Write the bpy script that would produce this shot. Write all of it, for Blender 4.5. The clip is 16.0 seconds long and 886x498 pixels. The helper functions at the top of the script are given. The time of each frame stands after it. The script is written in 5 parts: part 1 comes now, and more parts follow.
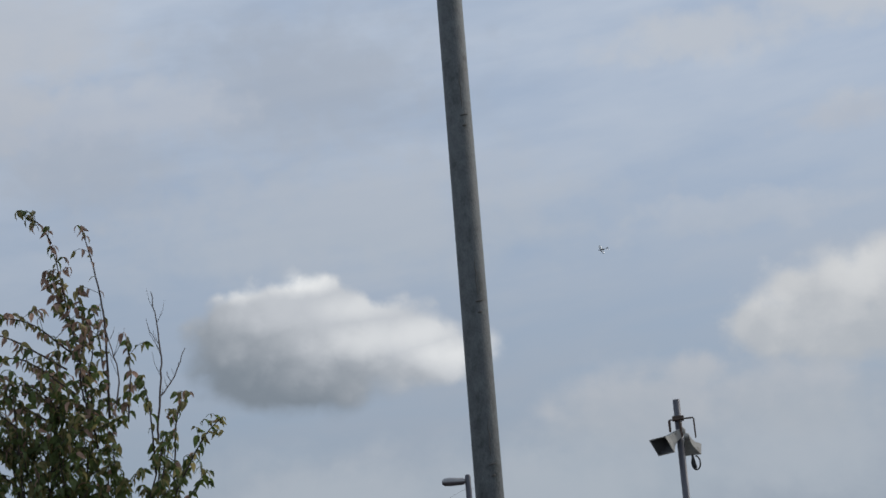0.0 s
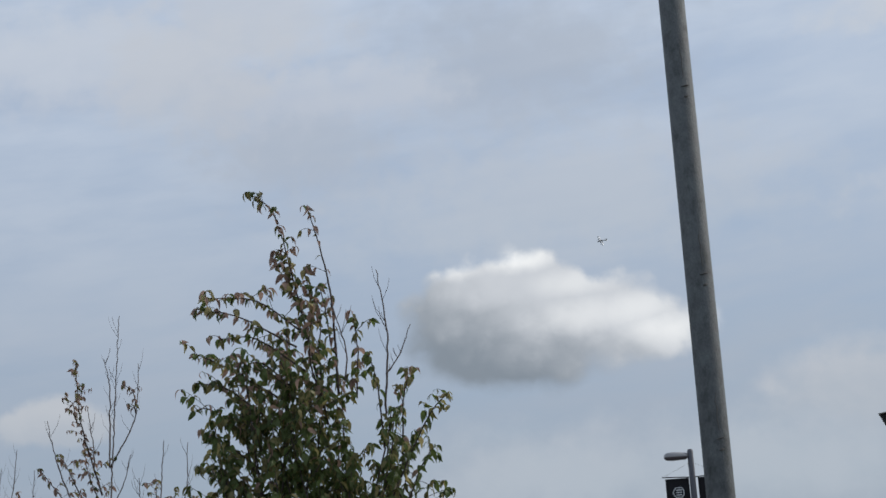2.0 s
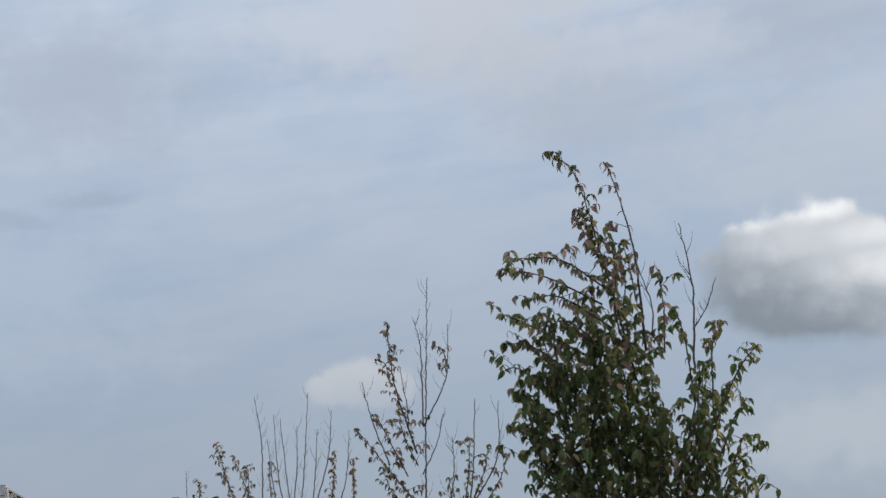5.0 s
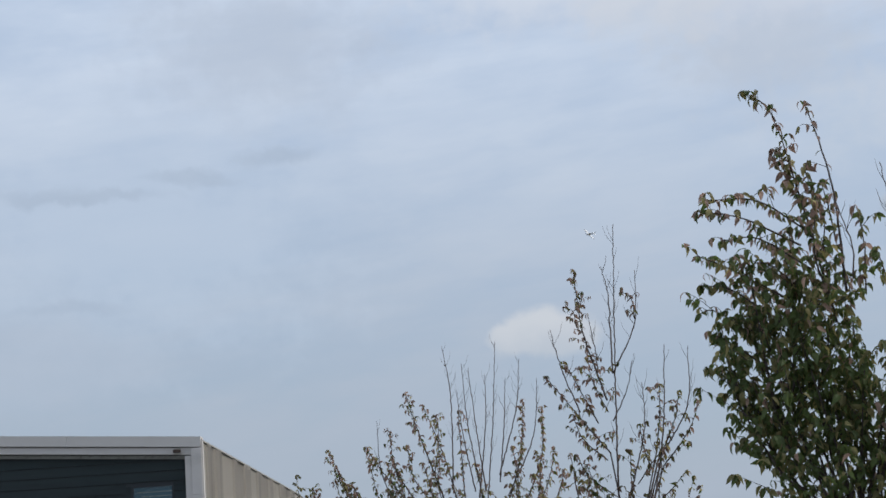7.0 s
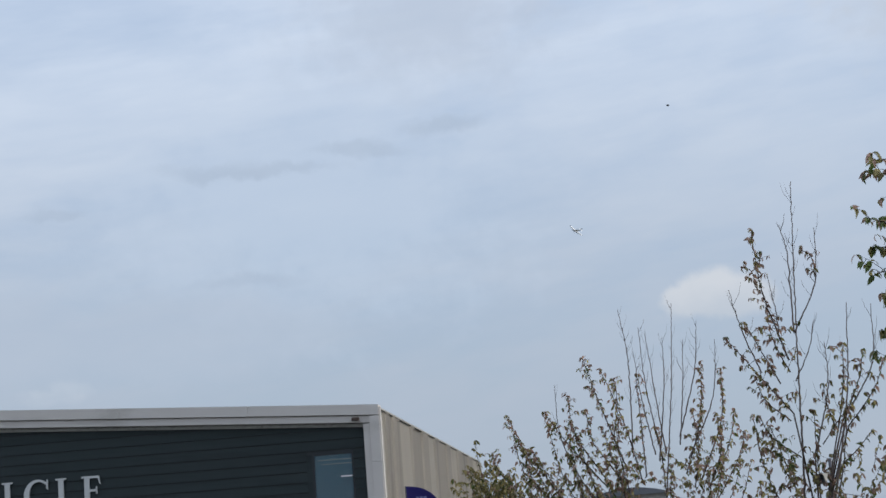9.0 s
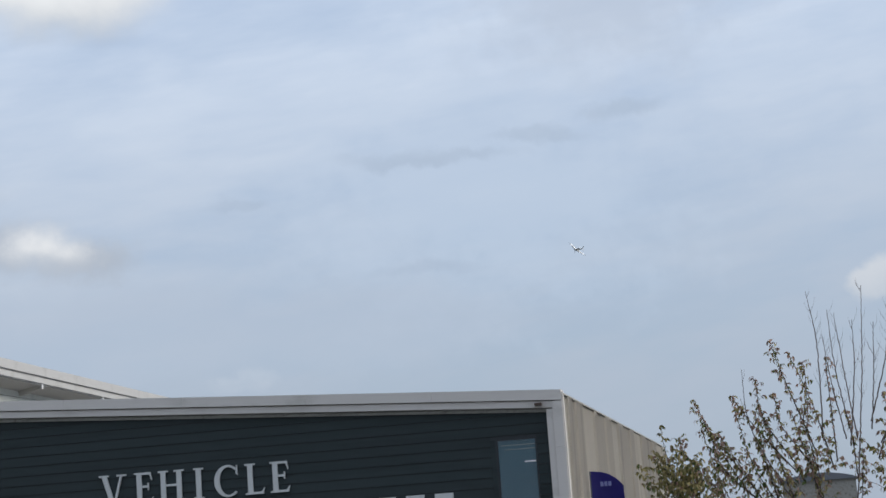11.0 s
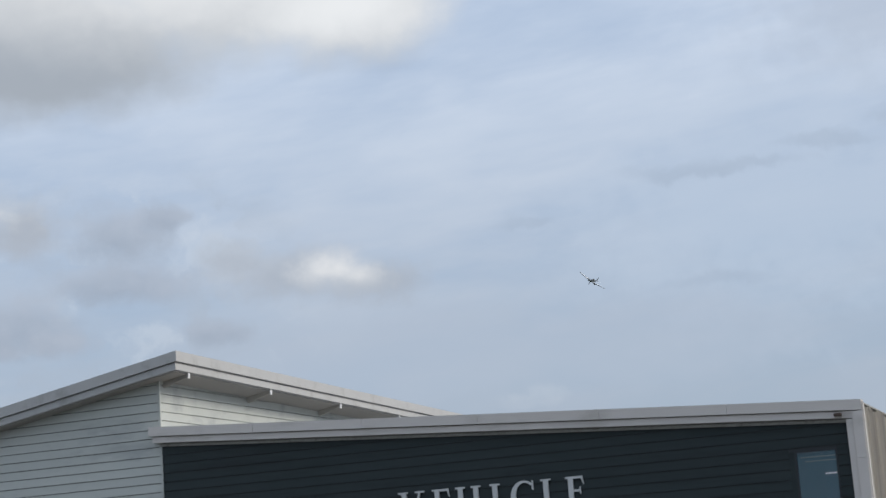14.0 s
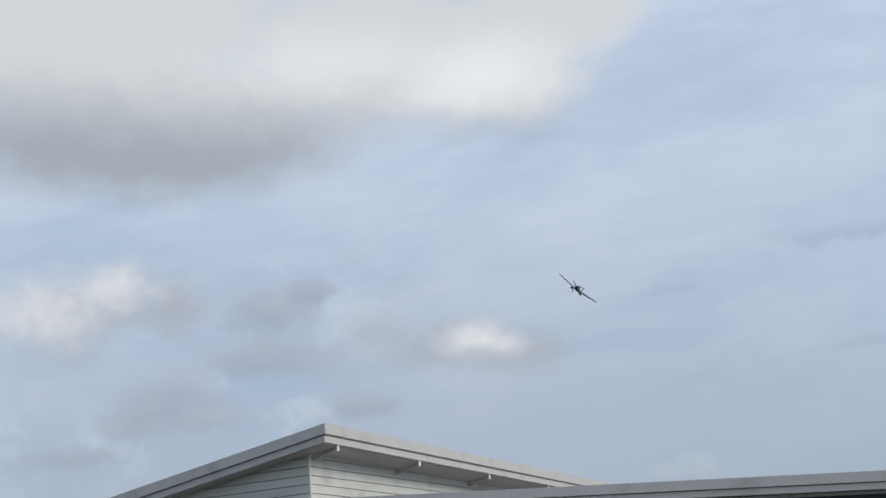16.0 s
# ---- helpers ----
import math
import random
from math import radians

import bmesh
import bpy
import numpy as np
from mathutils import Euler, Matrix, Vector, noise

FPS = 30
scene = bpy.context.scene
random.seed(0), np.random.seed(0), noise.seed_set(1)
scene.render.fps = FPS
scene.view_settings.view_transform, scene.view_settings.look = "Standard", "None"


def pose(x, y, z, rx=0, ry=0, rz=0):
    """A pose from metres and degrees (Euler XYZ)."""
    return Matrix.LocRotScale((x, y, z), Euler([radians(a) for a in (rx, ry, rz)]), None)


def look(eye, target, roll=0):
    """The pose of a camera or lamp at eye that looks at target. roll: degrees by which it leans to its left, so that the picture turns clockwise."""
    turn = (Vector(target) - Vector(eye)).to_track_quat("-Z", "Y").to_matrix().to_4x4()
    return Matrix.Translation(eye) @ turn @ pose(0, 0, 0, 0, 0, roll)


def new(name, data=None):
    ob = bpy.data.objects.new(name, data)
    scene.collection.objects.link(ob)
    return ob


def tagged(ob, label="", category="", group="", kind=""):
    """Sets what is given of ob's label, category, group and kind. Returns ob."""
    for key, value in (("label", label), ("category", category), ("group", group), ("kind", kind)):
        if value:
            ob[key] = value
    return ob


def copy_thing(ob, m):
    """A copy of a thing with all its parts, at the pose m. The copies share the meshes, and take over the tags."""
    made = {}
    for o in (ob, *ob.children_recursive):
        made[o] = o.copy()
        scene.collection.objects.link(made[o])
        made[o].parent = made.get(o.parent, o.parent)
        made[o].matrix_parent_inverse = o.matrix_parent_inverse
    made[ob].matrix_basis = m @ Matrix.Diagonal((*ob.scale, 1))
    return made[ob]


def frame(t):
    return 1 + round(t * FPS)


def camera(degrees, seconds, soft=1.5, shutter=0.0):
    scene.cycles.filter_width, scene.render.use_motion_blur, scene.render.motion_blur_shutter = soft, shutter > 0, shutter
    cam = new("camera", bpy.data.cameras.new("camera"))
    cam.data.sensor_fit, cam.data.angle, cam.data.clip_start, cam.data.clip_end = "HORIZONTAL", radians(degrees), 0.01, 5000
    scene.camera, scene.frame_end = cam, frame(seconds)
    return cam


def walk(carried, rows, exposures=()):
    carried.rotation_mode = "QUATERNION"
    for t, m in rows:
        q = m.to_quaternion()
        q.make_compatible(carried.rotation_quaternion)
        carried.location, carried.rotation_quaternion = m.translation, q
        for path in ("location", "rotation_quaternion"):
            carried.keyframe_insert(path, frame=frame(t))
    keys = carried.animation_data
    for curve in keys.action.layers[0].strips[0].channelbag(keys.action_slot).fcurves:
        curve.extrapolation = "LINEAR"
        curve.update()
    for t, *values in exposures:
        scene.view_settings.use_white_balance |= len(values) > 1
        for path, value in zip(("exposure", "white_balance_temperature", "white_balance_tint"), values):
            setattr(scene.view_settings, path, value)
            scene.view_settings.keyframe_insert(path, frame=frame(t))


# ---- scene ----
# A hand-held camera panning left on its owner's turning body: seconds, heading, tilt, roll in degrees.
PAN = [
    (0.0, 0.00, 12.84, -4.47),
    (0.5, 2.15, 12.68, -4.02),
    (1.0, 3.75, 12.46, -3.77),
    (1.5, 5.37, 12.38, -3.84),
    (2.0, 7.25, 12.55, -3.87),
    (2.5, 9.09, 12.61, -4.19),
    (3.0, 10.31, 12.41, -4.18),
    (3.5, 12.56, 12.13, -3.66),
    (4.0, 13.66, 12.14, -3.86),
    (4.5, 14.79, 12.20, -3.98),
    (5.0, 17.18, 11.79, -3.65),
    (5.2, 18.21, 11.57, -3.66),
    (7.3, 24.13, 10.39, -3.85),
    (7.5, 24.80, 10.36, -3.87),
    (8.0, 26.51, 10.41, -4.13),
    (8.5, 27.82, 10.17, -4.39),
    (9.0, 29.01, 9.77, -4.37),
    (9.2, 29.50, 9.69, -4.36),
    (11.3, 36.03, 9.95, -4.01),
    (11.5, 36.73, 10.13, -3.91),
    (12.0, 38.38, 10.45, -3.76),
    (12.5, 39.87, 10.62, -3.77),
    (13.0, 40.90, 10.68, -3.95),
    (13.5, 42.72, 10.63, -4.20),
    (14.0, 44.43, 10.90, -4.31),
    (14.5, 44.64, 11.41, -4.20),
    (15.0, 45.88, 12.04, -4.37),
    (15.5, 48.28, 12.81, -4.50),
    (16.0, 49.06, 13.53, -4.50)
]
EYE_HEIGHT, ARM = 1.6, 0.45
cam = camera(28.39, 16.0, soft=1.6)


def held(yaw, tilt, roll):
    a = radians(yaw)
    return pose(-ARM * math.sin(a), ARM * math.cos(a), EYE_HEIGHT, 90 + tilt, 0, yaw) @ pose(0, 0, 0, 0, 0, roll)


walk(cam, [(t, held(y, p, r)) for t, y, p, r in PAN], exposures=[(0, -0.26), (0.5, -0.2), (1.5, -0.17), (2, -0.1), (2.5, -0.1), (3, -0.12), (3.5, -0.04), (4, -0.01), (5, -0.04), (7.3, 0.17), (9, 0.22), (12, 0.2), (16, 0.1)])

# ---- sky and sun ----
SUN_AZ, SUN_EL = -62.0, 34.0  # degrees left of straight ahead, and above the horizon
sun = new("sun", bpy.data.lights.new("sun", "SUN"))
sun.data.energy, sun.data.angle, sun.data.color = 1.9, radians(20), (1.0, 0.95, 0.88)
sa, se = radians(SUN_AZ), radians(SUN_EL)
SUN_DIR = Vector((-math.sin(sa) * math.cos(se), math.cos(sa) * math.cos(se), math.sin(se)))
sun.matrix_world = look(SUN_DIR * 200, (0, 0, 0))


class Nodes:
    """A node tree with short calls for sums, noise and mixes."""

    def __init__(self, tree):
        self.t = tree
        tree.nodes.clear()

    def n(self, kind, **put):
        node = self.t.nodes.new(kind)
        for k, v in put.items():
            if k in node.inputs:
                self.link(node.inputs[k], v)
        return node

    def link(self, sock, v):
        if isinstance(v, bpy.types.NodeSocket):
            self.t.links.new(v, sock)
        else:
            sock.default_value = v

    def m(self, op, a, b=0.0, c=0.0, clamp=False):
        node = self.t.nodes.new("ShaderNodeMath")
        node.operation, node.use_clamp = op, clamp
        for i, v in enumerate((a, b, c)):
            self.link(node.inputs[i], v)
        return node.outputs[0]

    def step(self, v, lo, hi, a=0.0, b=1.0):
        node = self.t.nodes.new("ShaderNodeMapRange")
        node.interpolation_type = "SMOOTHSTEP"
        for k, x in (("Value", v), ("From Min", lo), ("From Max", hi), ("To Min", a), ("To Max", b)):
            self.link(node.inputs[k], x)
        return node.outputs[0]

    def noise(self, vec, scale, detail=4.0, rough=0.55, out="Fac", distort=0.0):
        node = self.t.nodes.new("ShaderNodeTexNoise")
        for k, x in (("Vector", vec), ("Scale", scale), ("Detail", detail), ("Roughness", rough), ("Distortion", distort)):
            self.link(node.inputs[k], x)
        return node.outputs[out]

    def mix(self, fac, a, b, kind="MIX"):
        node = self.t.nodes.new("ShaderNodeMix")
        node.data_type, node.blend_type = "RGBA", kind
        for i, v in ((0, fac), (6, a), (7, b)):
            if isinstance(v, tuple) and len(v) == 3:
                v = (*v, 1.0)
            self.link(node.inputs[i], v)
        return node.outputs[2]

    def vec(self, x, y, z=0.0):
        node = self.t.nodes.new("ShaderNodeCombineXYZ")
        for i, v in enumerate((x, y, z)):
            self.link(node.inputs[i], v)
        return node.outputs[0]


def build_sky():
    world = bpy.data.worlds.new("sky")
    scene.world = world
    world.use_nodes = True
    g = Nodes(world.node_tree)
    sep = g.n("ShaderNodeSeparateXYZ", Vector=g.n("ShaderNodeTexCoord").outputs["Generated"])
    x, y, z = sep.outputs
    az = g.m("MULTIPLY", g.m("ARCTAN2", g.m("MULTIPLY", x, -1.0), y), 57.2958)
    height = g.m("MULTIPLY", g.m("ARCSINE", z), 57.2958)
    el = g.m("SUBTRACT", height, 1.9)  # the clouds below are set out on this scale
    sky = g.t.nodes.new("ShaderNodeTexSky")
    sky.sky_type, sky.sun_disc = "NISHITA", False
    sky.sun_elevation, sky.sun_rotation = se, -sa
    sky.air_density, sky.dust_density, sky.ozone_density = 1.0, 1.5, 1.5
    clear = g.mix(1.0, sky.outputs[0], (0.105, 0.105, 0.105), "MULTIPLY")

    flat = g.vec(az, el)
    warp = g.noise(flat, 0.22, 3.0, 0.5, "Color")
    ws = g.n("ShaderNodeSeparateXYZ", Vector=warp)
    waz = g.m("MULTIPLY_ADD", ws.outputs[0], 3.0, g.m("SUBTRACT", az, 1.5))
    wel = g.m("MULTIPLY_ADD", ws.outputs[1], 1.4, g.m("SUBTRACT", el, 0.7))
    # high thin streaks, tilted a little and stretched along the horizon
    tilt = g.m("MULTIPLY_ADD", az, 0.10, el)
    streak = g.noise(g.vec(g.m("MULTIPLY", waz, 0.075), g.m("MULTIPLY", g.m("MULTIPLY_ADD", ws.outputs[1], 1.6, tilt), 0.26)), 1.0, 4.0, 0.52)
    fine = g.noise(g.vec(g.m("MULTIPLY", waz, 0.3), g.m("MULTIPLY", tilt, 1.5)), 1.0, 5.0, 0.6)
    veil = g.step(g.m("MULTIPLY_ADD", fine, 0.20, streak), 0.42, 0.78)
    lift = g.step(el, 0.0, 19.0, 0.0, 1.0)
    mottle = g.noise(g.vec(g.m("MULTIPLY", waz, 0.22), g.m("MULTIPLY", tilt, 0.75)), 1.0, 5.0, 0.55)
    veil = g.m("MULTIPLY_ADD", g.m("SUBTRACT", mottle, 0.5), 1.5, veil)
    thick = g.m("MULTIPLY_ADD", veil, 0.34, 0.57, clamp=True)
    blue = g.mix(0.5, clear, (0.33, 0.45, 0.64))
    col = g.mix(thick, blue, g.mix(lift, (0.415, 0.475, 0.56), (0.56, 0.63, 0.735)))
    col = g.mix(1.0, col, g.mix(lift, (0.90, 0.90, 0.90), (1.03, 1.03, 1.03)), "MULTIPLY")
    frayed = g.n("ShaderNodeSeparateXYZ", Vector=g.noise(flat, 0.7, 5.0, 0.6, "Color"))
    faz = g.m("MULTIPLY_ADD", g.m("SUBTRACT", frayed.outputs[0], 0.5), 3.2, az)
    fel = g.m("MULTIPLY_ADD", g.m("SUBTRACT", frayed.outputs[1], 0.5), 1.8, el)
    puff = g.noise(g.vec(waz, g.m("MULTIPLY", wel, 1.25)), 0.55, 4.0, 0.5)
    curl = g.noise(g.vec(az, g.m("MULTIPLY", el, 1.1)), 1.4, 3.0, 0.5)
    vor = g.t.nodes.new("ShaderNodeTexVoronoi")
    vor.feature, vor.voronoi_dimensions = "SMOOTH_F1", "2D"
    g.link(vor.inputs["Vector"], g.vec(g.m("MULTIPLY_ADD", g.m("SUBTRACT", curl, 0.5), 0.9, az), g.m("MULTIPLY_ADD", g.m("SUBTRACT", puff, 0.5), 1.2, g.m("MULTIPLY", el, 1.15))))
    g.link(vor.inputs["Scale"], 0.85)
    g.link(vor.inputs["Smoothness"], 0.6)
    billow = g.m("SUBTRACT", 0.42, vor.outputs["Distance"])

    def blob(a0, e0, ra, re, at):
        da = g.m("DIVIDE", g.m("SUBTRACT", at[0], a0), ra)
        de = g.m("DIVIDE", g.m("SUBTRACT", at[1], e0), re)
        return g.m("SUBTRACT", 1.0, g.m("SQRT", g.m("ADD", g.m("MULTIPLY", da, da), g.m("MULTIPLY", de, de))))

    def rough(field, big, small):
        v = g.m("MULTIPLY_ADD", g.m("SUBTRACT", puff, 0.5), big, field)
        return g.m("MULTIPLY_ADD", g.m("SUBTRACT", curl, 0.5), small, v)

    def cloud(under, blobs, lo, hi, dark, light, s0, s1, lean=0.0, opaque=1.0, big=0.9, small=0.5, grain=1.3, heap=0.0, fray=1.0, crisp=0.0, lit=(), white=(1.0, 1.0, 1.0)):
        """Lays one cloud over the sky: round masses joined, its edge torn by noise, lighter towards s1 than s0.
        lit: round parts (bearing, height, half sizes, amount) that catch the sun. crisp: how sharp its upper edge is."""
        f = None
        at = (faz, fel) if fray == 1.0 else [g.m("MULTIPLY_ADD", g.m("SUBTRACT", p, q), fray, q) for p, q in ((faz, az), (fel, el))]
        for b in blobs:
            d = blob(*b, at)
            f = d if f is None else g.m("SMOOTH_MAX", f, d, 0.25)
        f = rough(f, big, small)
        if heap:
            f = g.m("MULTIPLY_ADD", billow, heap, f)
        top = g.step(el, s0 + 0.8, s1 - 0.4, hi, crisp) if crisp else hi
        mask = g.m("MULTIPLY", g.step(f, lo, top), opaque)
        h = g.m("MULTIPLY_ADD", g.m("SUBTRACT", az, blobs[0][0]), lean, el)
        h = g.m("MULTIPLY_ADD", g.m("SUBTRACT", puff, 0.5), grain * 2.2, h)
        h = g.m("MULTIPLY_ADD", g.m("SUBTRACT", curl, 0.5), grain, h)
        if heap:
            h = g.m("MULTIPLY_ADD", billow, heap * 3.0, h)
        body = g.mix(g.step(h, s0, s1), dark, light)
        glow = None
        for a0, e0, ra, re, gain in lit:
            d = rough(blob(a0, e0, ra, re, at), big, small + 0.12)
            if heap:
                d = g.m("MULTIPLY_ADD", billow, heap * 1.0, d)
            d = g.step(d, -0.15, 1.0, 0.0, gain)
            glow = d if glow is None else g.m("MAXIMUM", glow, d)
        if glow is not None:
            body = g.mix(glow, body, white)
        return g.mix(mask, under, body)

    # dull sheets, then faint pale ones, high up
    col = cloud(col, [(29.0, 15.5, 6.5, 3.5)], 0.0, 0.9, (0.41, 0.465, 0.555), (0.41, 0.465, 0.555), 14.0, 18.0, opaque=0.6)
    col = cloud(col, [(4.5, 16.5, 8.0, 3.5), (12.0, 14.5, 5.0, 3.0)], 0.0, 0.9, (0.44, 0.49, 0.57), (0.44, 0.49, 0.57), 14.0, 18.0, opaque=0.7)
    col = cloud(col, [(18.5, 17.2, 8.5, 2.2), (12.0, 15.9, 6.0, 1.5), (9.0, 16.2, 4.0, 1.2)], 0.0, 0.7, (0.52, 0.565, 0.65), (0.60, 0.64, 0.705), 14.0, 18.0, opaque=0.7, fray=0.8)
    col = cloud(col, [(13.5, 18.4, 4.2, 2.0), (15.5, 16.4, 3.6, 2.6)], 0.0, 0.6, (0.52, 0.55, 0.60), (0.57, 0.59, 0.63), 14.0, 18.0, opaque=0.5, fray=0.6)
    col = cloud(col, [(-9.5, 17.0, 5.0, 1.2), (-14.0, 14.0, 3.0, 0.9), (-14.5, 17.6, 4.0, 1.2)], 0.0, 0.8, (0.54, 0.57, 0.63), (0.64, 0.66, 0.69), 13.0, 16.0, opaque=0.65, fray=0.7)
    col = cloud(col, [(-10.0, 11.2, 5.0, 0.9)], 0.0, 0.7, (0.5, 0.55, 0.62), (0.6, 0.63, 0.68), 10.0, 12.0, opaque=0.4)
    col = cloud(col, [(3.0, 12.0, 12.0, 3.0)], 0.0, 0.8, (0.51, 0.56, 0.62), (0.54, 0.58, 0.64), 9.0, 14.0, opaque=0.6)
    # low pale banks to the right
    col = cloud(col, [(-3.0, 3.0, 9.0, 2.6), (-11.0, 3.3, 7.0, 2.5), (4.0, 3.0, 8.0, 2.4)], 0.0, 0.9, (0.51, 0.56, 0.615), (0.535, 0.575, 0.625), 2.0, 5.0, opaque=0.7, small=0.2, big=0.6)
    col = cloud(col, [(-6.0, 5.3, 4.4, 1.9), (-11.0, 5.2, 4.5, 1.8), (-7.8, 6.2, 1.6, 0.8)], 0.0, 0.7, (0.49, 0.53, 0.58), (0.60, 0.61, 0.635), 4.2, 7.0, opaque=0.7, big=0.4, small=0.25, heap=0.15, fray=0.5)
    col = cloud(col, [(-12.2, 8.0, 2.5, 1.9), (-14.8, 8.4, 2.6, 1.9), (-10.4, 7.4, 1.6, 1.2), (-13.5, 7.0, 4.0, 1.2)], -0.05, 0.5, (0.52, 0.55, 0.585), (0.68, 0.69, 0.70), 6.2, 9.0, opaque=0.95, big=0.3, small=0.25, heap=0.3, fray=0.4, lit=[(-13.6, 9.0, 2.2, 1.0, 0.55), (-10.8, 8.0, 1.0, 0.7, 0.3)], white=(0.86, 0.86, 0.85))
    # the heap cloud
    col = cloud(col, [(6.5, 8.15, 2.6, 2.05), (4.75, 8.5, 2.6, 2.1), (2.6, 8.0, 2.9, 1.75), (0.7, 7.5, 2.7, 1.25), (5.0, 7.15, 3.9, 1.6)], 0.0, 0.46, (0.255, 0.295, 0.34), (0.63, 0.655, 0.69), 6.7, 10.2, lean=-0.40, big=0.22, small=0.16, grain=0.8, heap=0.27, fray=0.25, crisp=0.24,
                lit=[(4.9, 10.15, 1.5, 0.55, 1.0), (6.8, 9.9, 1.2, 0.4, 0.6), (2.8, 9.25, 2.0, 0.6, 0.42), (1.0, 8.2, 2.0, 0.8, 0.5), (-0.2, 7.5, 2.2, 0.8, 0.65), (2.6, 8.2, 2.0, 0.8, 0.4)], white=(1.03, 1.03, 1.01))
    # a small pale heap low down
    col = cloud(col, [(20.4, 5.75, 1.55, 0.95), (19.4, 5.6, 1.4, 0.85), (21.3, 5.5, 1.1, 0.65), (20.0, 5.3, 2.0, 0.6)], 0.0, 0.45, (0.49, 0.525, 0.57), (0.63, 0.635, 0.645), 4.9, 6.2, big=0.2, small=0.15, grain=0.4, opaque=0.62, fray=0.45, heap=0.15)
    # a pale sheet
    col = cloud(col, [(33.5, 9.5, 10.0, 5.5)], 0.0, 0.8, (0.47, 0.55, 0.655), (0.48, 0.555, 0.66), 6.0, 12.0, opaque=0.5)
    # grey wisps, rising gently to the right, and a dull sheet below them
    for b in ((36.4, 10.85, 2.6, 0.45), (34.2, 10.75, 2.6, 0.3), (31.6, 11.3, 2.2, 0.35), (28.6, 11.9, 1.9, 0.45), (41.6, 9.65, 1.3, 0.32), (35.5, 7.2, 2.6, 0.35)):
        col = cloud(col, [b], 0.0, 0.8, (0.345, 0.415, 0.515), (0.385, 0.455, 0.555), b[1] - 1, b[1] + 1, opaque=0.6, big=0.6, small=0.5, fray=0.6)
    col = cloud(col, [(45.0, 5.6, 7.0, 1.9), (37.5, 5.4, 6.0, 1.9), (51.0, 5.7, 4.0, 1.6)], 0.0, 0.55, (0.40, 0.465, 0.555), (0.395, 0.455, 0.545), 4.0, 7.0, opaque=0.55, big=0.4, small=0.3, fray=0.5)
    col = cloud(col, [(41.4, 4.1, 0.9, 0.5), (41.9, 3.9, 1.3, 0.35)], 0.0, 0.7, (0.50, 0.54, 0.60), (0.60, 0.63, 0.67), 3.6, 4.4, opaque=0.2, big=0.3, small=0.3, fray=0.4)
    # broken grey and white heaps low to the left
    patch = g.m("MULTIPLY", g.step(az, 47.0, 53.0), g.m("MULTIPLY", g.step(el, 3.0, 6.0), g.step(el, 13.0, 10.5)))
    rags = g.noise(g.vec(g.m("MULTIPLY", faz, 0.8), fel), 0.42, 4.0, 0.5)
    col = g.mix(g.m("MULTIPLY", patch, g.step(rags, 0.52, 0.68, 0.0, 0.35)), col, (0.37, 0.42, 0.49))
    col = g.mix(g.m("MULTIPLY", patch, g.step(rags, 0.50, 0.34, 0.0, 0.32)), col, (0.58, 0.63, 0.69))
    for b in ((55.0, 10.0, 2.3, 1.45), (53.7, 10.6, 1.1, 0.8), (55.0, 8.45, 3.5, 0.85), (58.3, 7.2, 2.7, 1.3), (59.6, 6.6, 1.8, 0.7), (57.0, 6.6, 1.4, 0.6), (52.0, 6.8, 1.6, 0.6), (61.5, 5.6, 2.5, 0.6)):
        col = cloud(col, [b], 0.0, 0.75, (0.30, 0.35, 0.425), (0.40, 0.445, 0.52), b[1] - 1.5, b[1] + 1.2, opaque=0.8, big=0.6, small=0.5, fray=0.5)
    # a small bright puff in a grey skirt, and a pale heap beside it
    col = cloud(col, [(49.4, 8.55, 3.6, 1.25), (47.0, 8.1, 2.8, 0.95), (51.4, 9.0, 1.7, 0.9)], 0.0, 0.8, (0.375, 0.415, 0.475), (0.43, 0.47, 0.53), 8.0, 9.5, opaque=0.9, big=0.5, small=0.45, fray=0.6)
    col = cloud(col, [(48.2, 8.5, 1.8, 1.0), (47.3, 8.25, 1.5, 0.8)], 0.0, 1.1, (0.48, 0.51, 0.55), (0.72, 0.725, 0.73), 7.7, 9.0, grain=0.5, big=0.4, small=0.3, fray=0.5)
    col = cloud(col, [(61.8, 10.2, 3.0, 2.0), (59.9, 10.6, 2.0, 1.7), (58.2, 10.2, 1.6, 1.3)], 0.0, 0.8, (0.385, 0.42, 0.475), (0.60, 0.61, 0.63), 8.8, 11.6, lean=0.35, opaque=0.92, big=0.45, small=0.35, heap=0.1, fray=0.5, lit=[(59.9, 11.0, 2.2, 1.1, 0.45), (62.0, 10.0, 2.6, 1.4, 0.3)], white=(0.84, 0.84, 0.82))
    # the large cloud overhead to the left
    col = cloud(col, [(58.5, 16.15, 9.0, 3.0), (51.0, 18.2, 6.6, 3.1), (46.9, 17.45, 4.3, 2.8), (44.6, 19.2, 4.0, 2.3), (62.0, 19.5, 12.0, 4.0)], -0.02, 0.52, (0.35, 0.385, 0.43), (0.61, 0.625, 0.64), 15.0, 18.3, lean=-0.09, big=0.22, small=0.08, grain=0.45, heap=0.08, fray=0.35,
                lit=[(47.2, 17.1, 4.2, 1.9, 0.6), (52.5, 18.0, 5.5, 1.5, 0.35)], white=(0.86, 0.865, 0.86))

    col = g.mix(1.0, col, (0.985, 1.0, 1.022), "MULTIPLY")
    bg = g.n("ShaderNodeBackground", Color=col, Strength=1.0)
    out = g.n("ShaderNodeOutputWorld", Surface=bg.outputs[0])


build_sky()


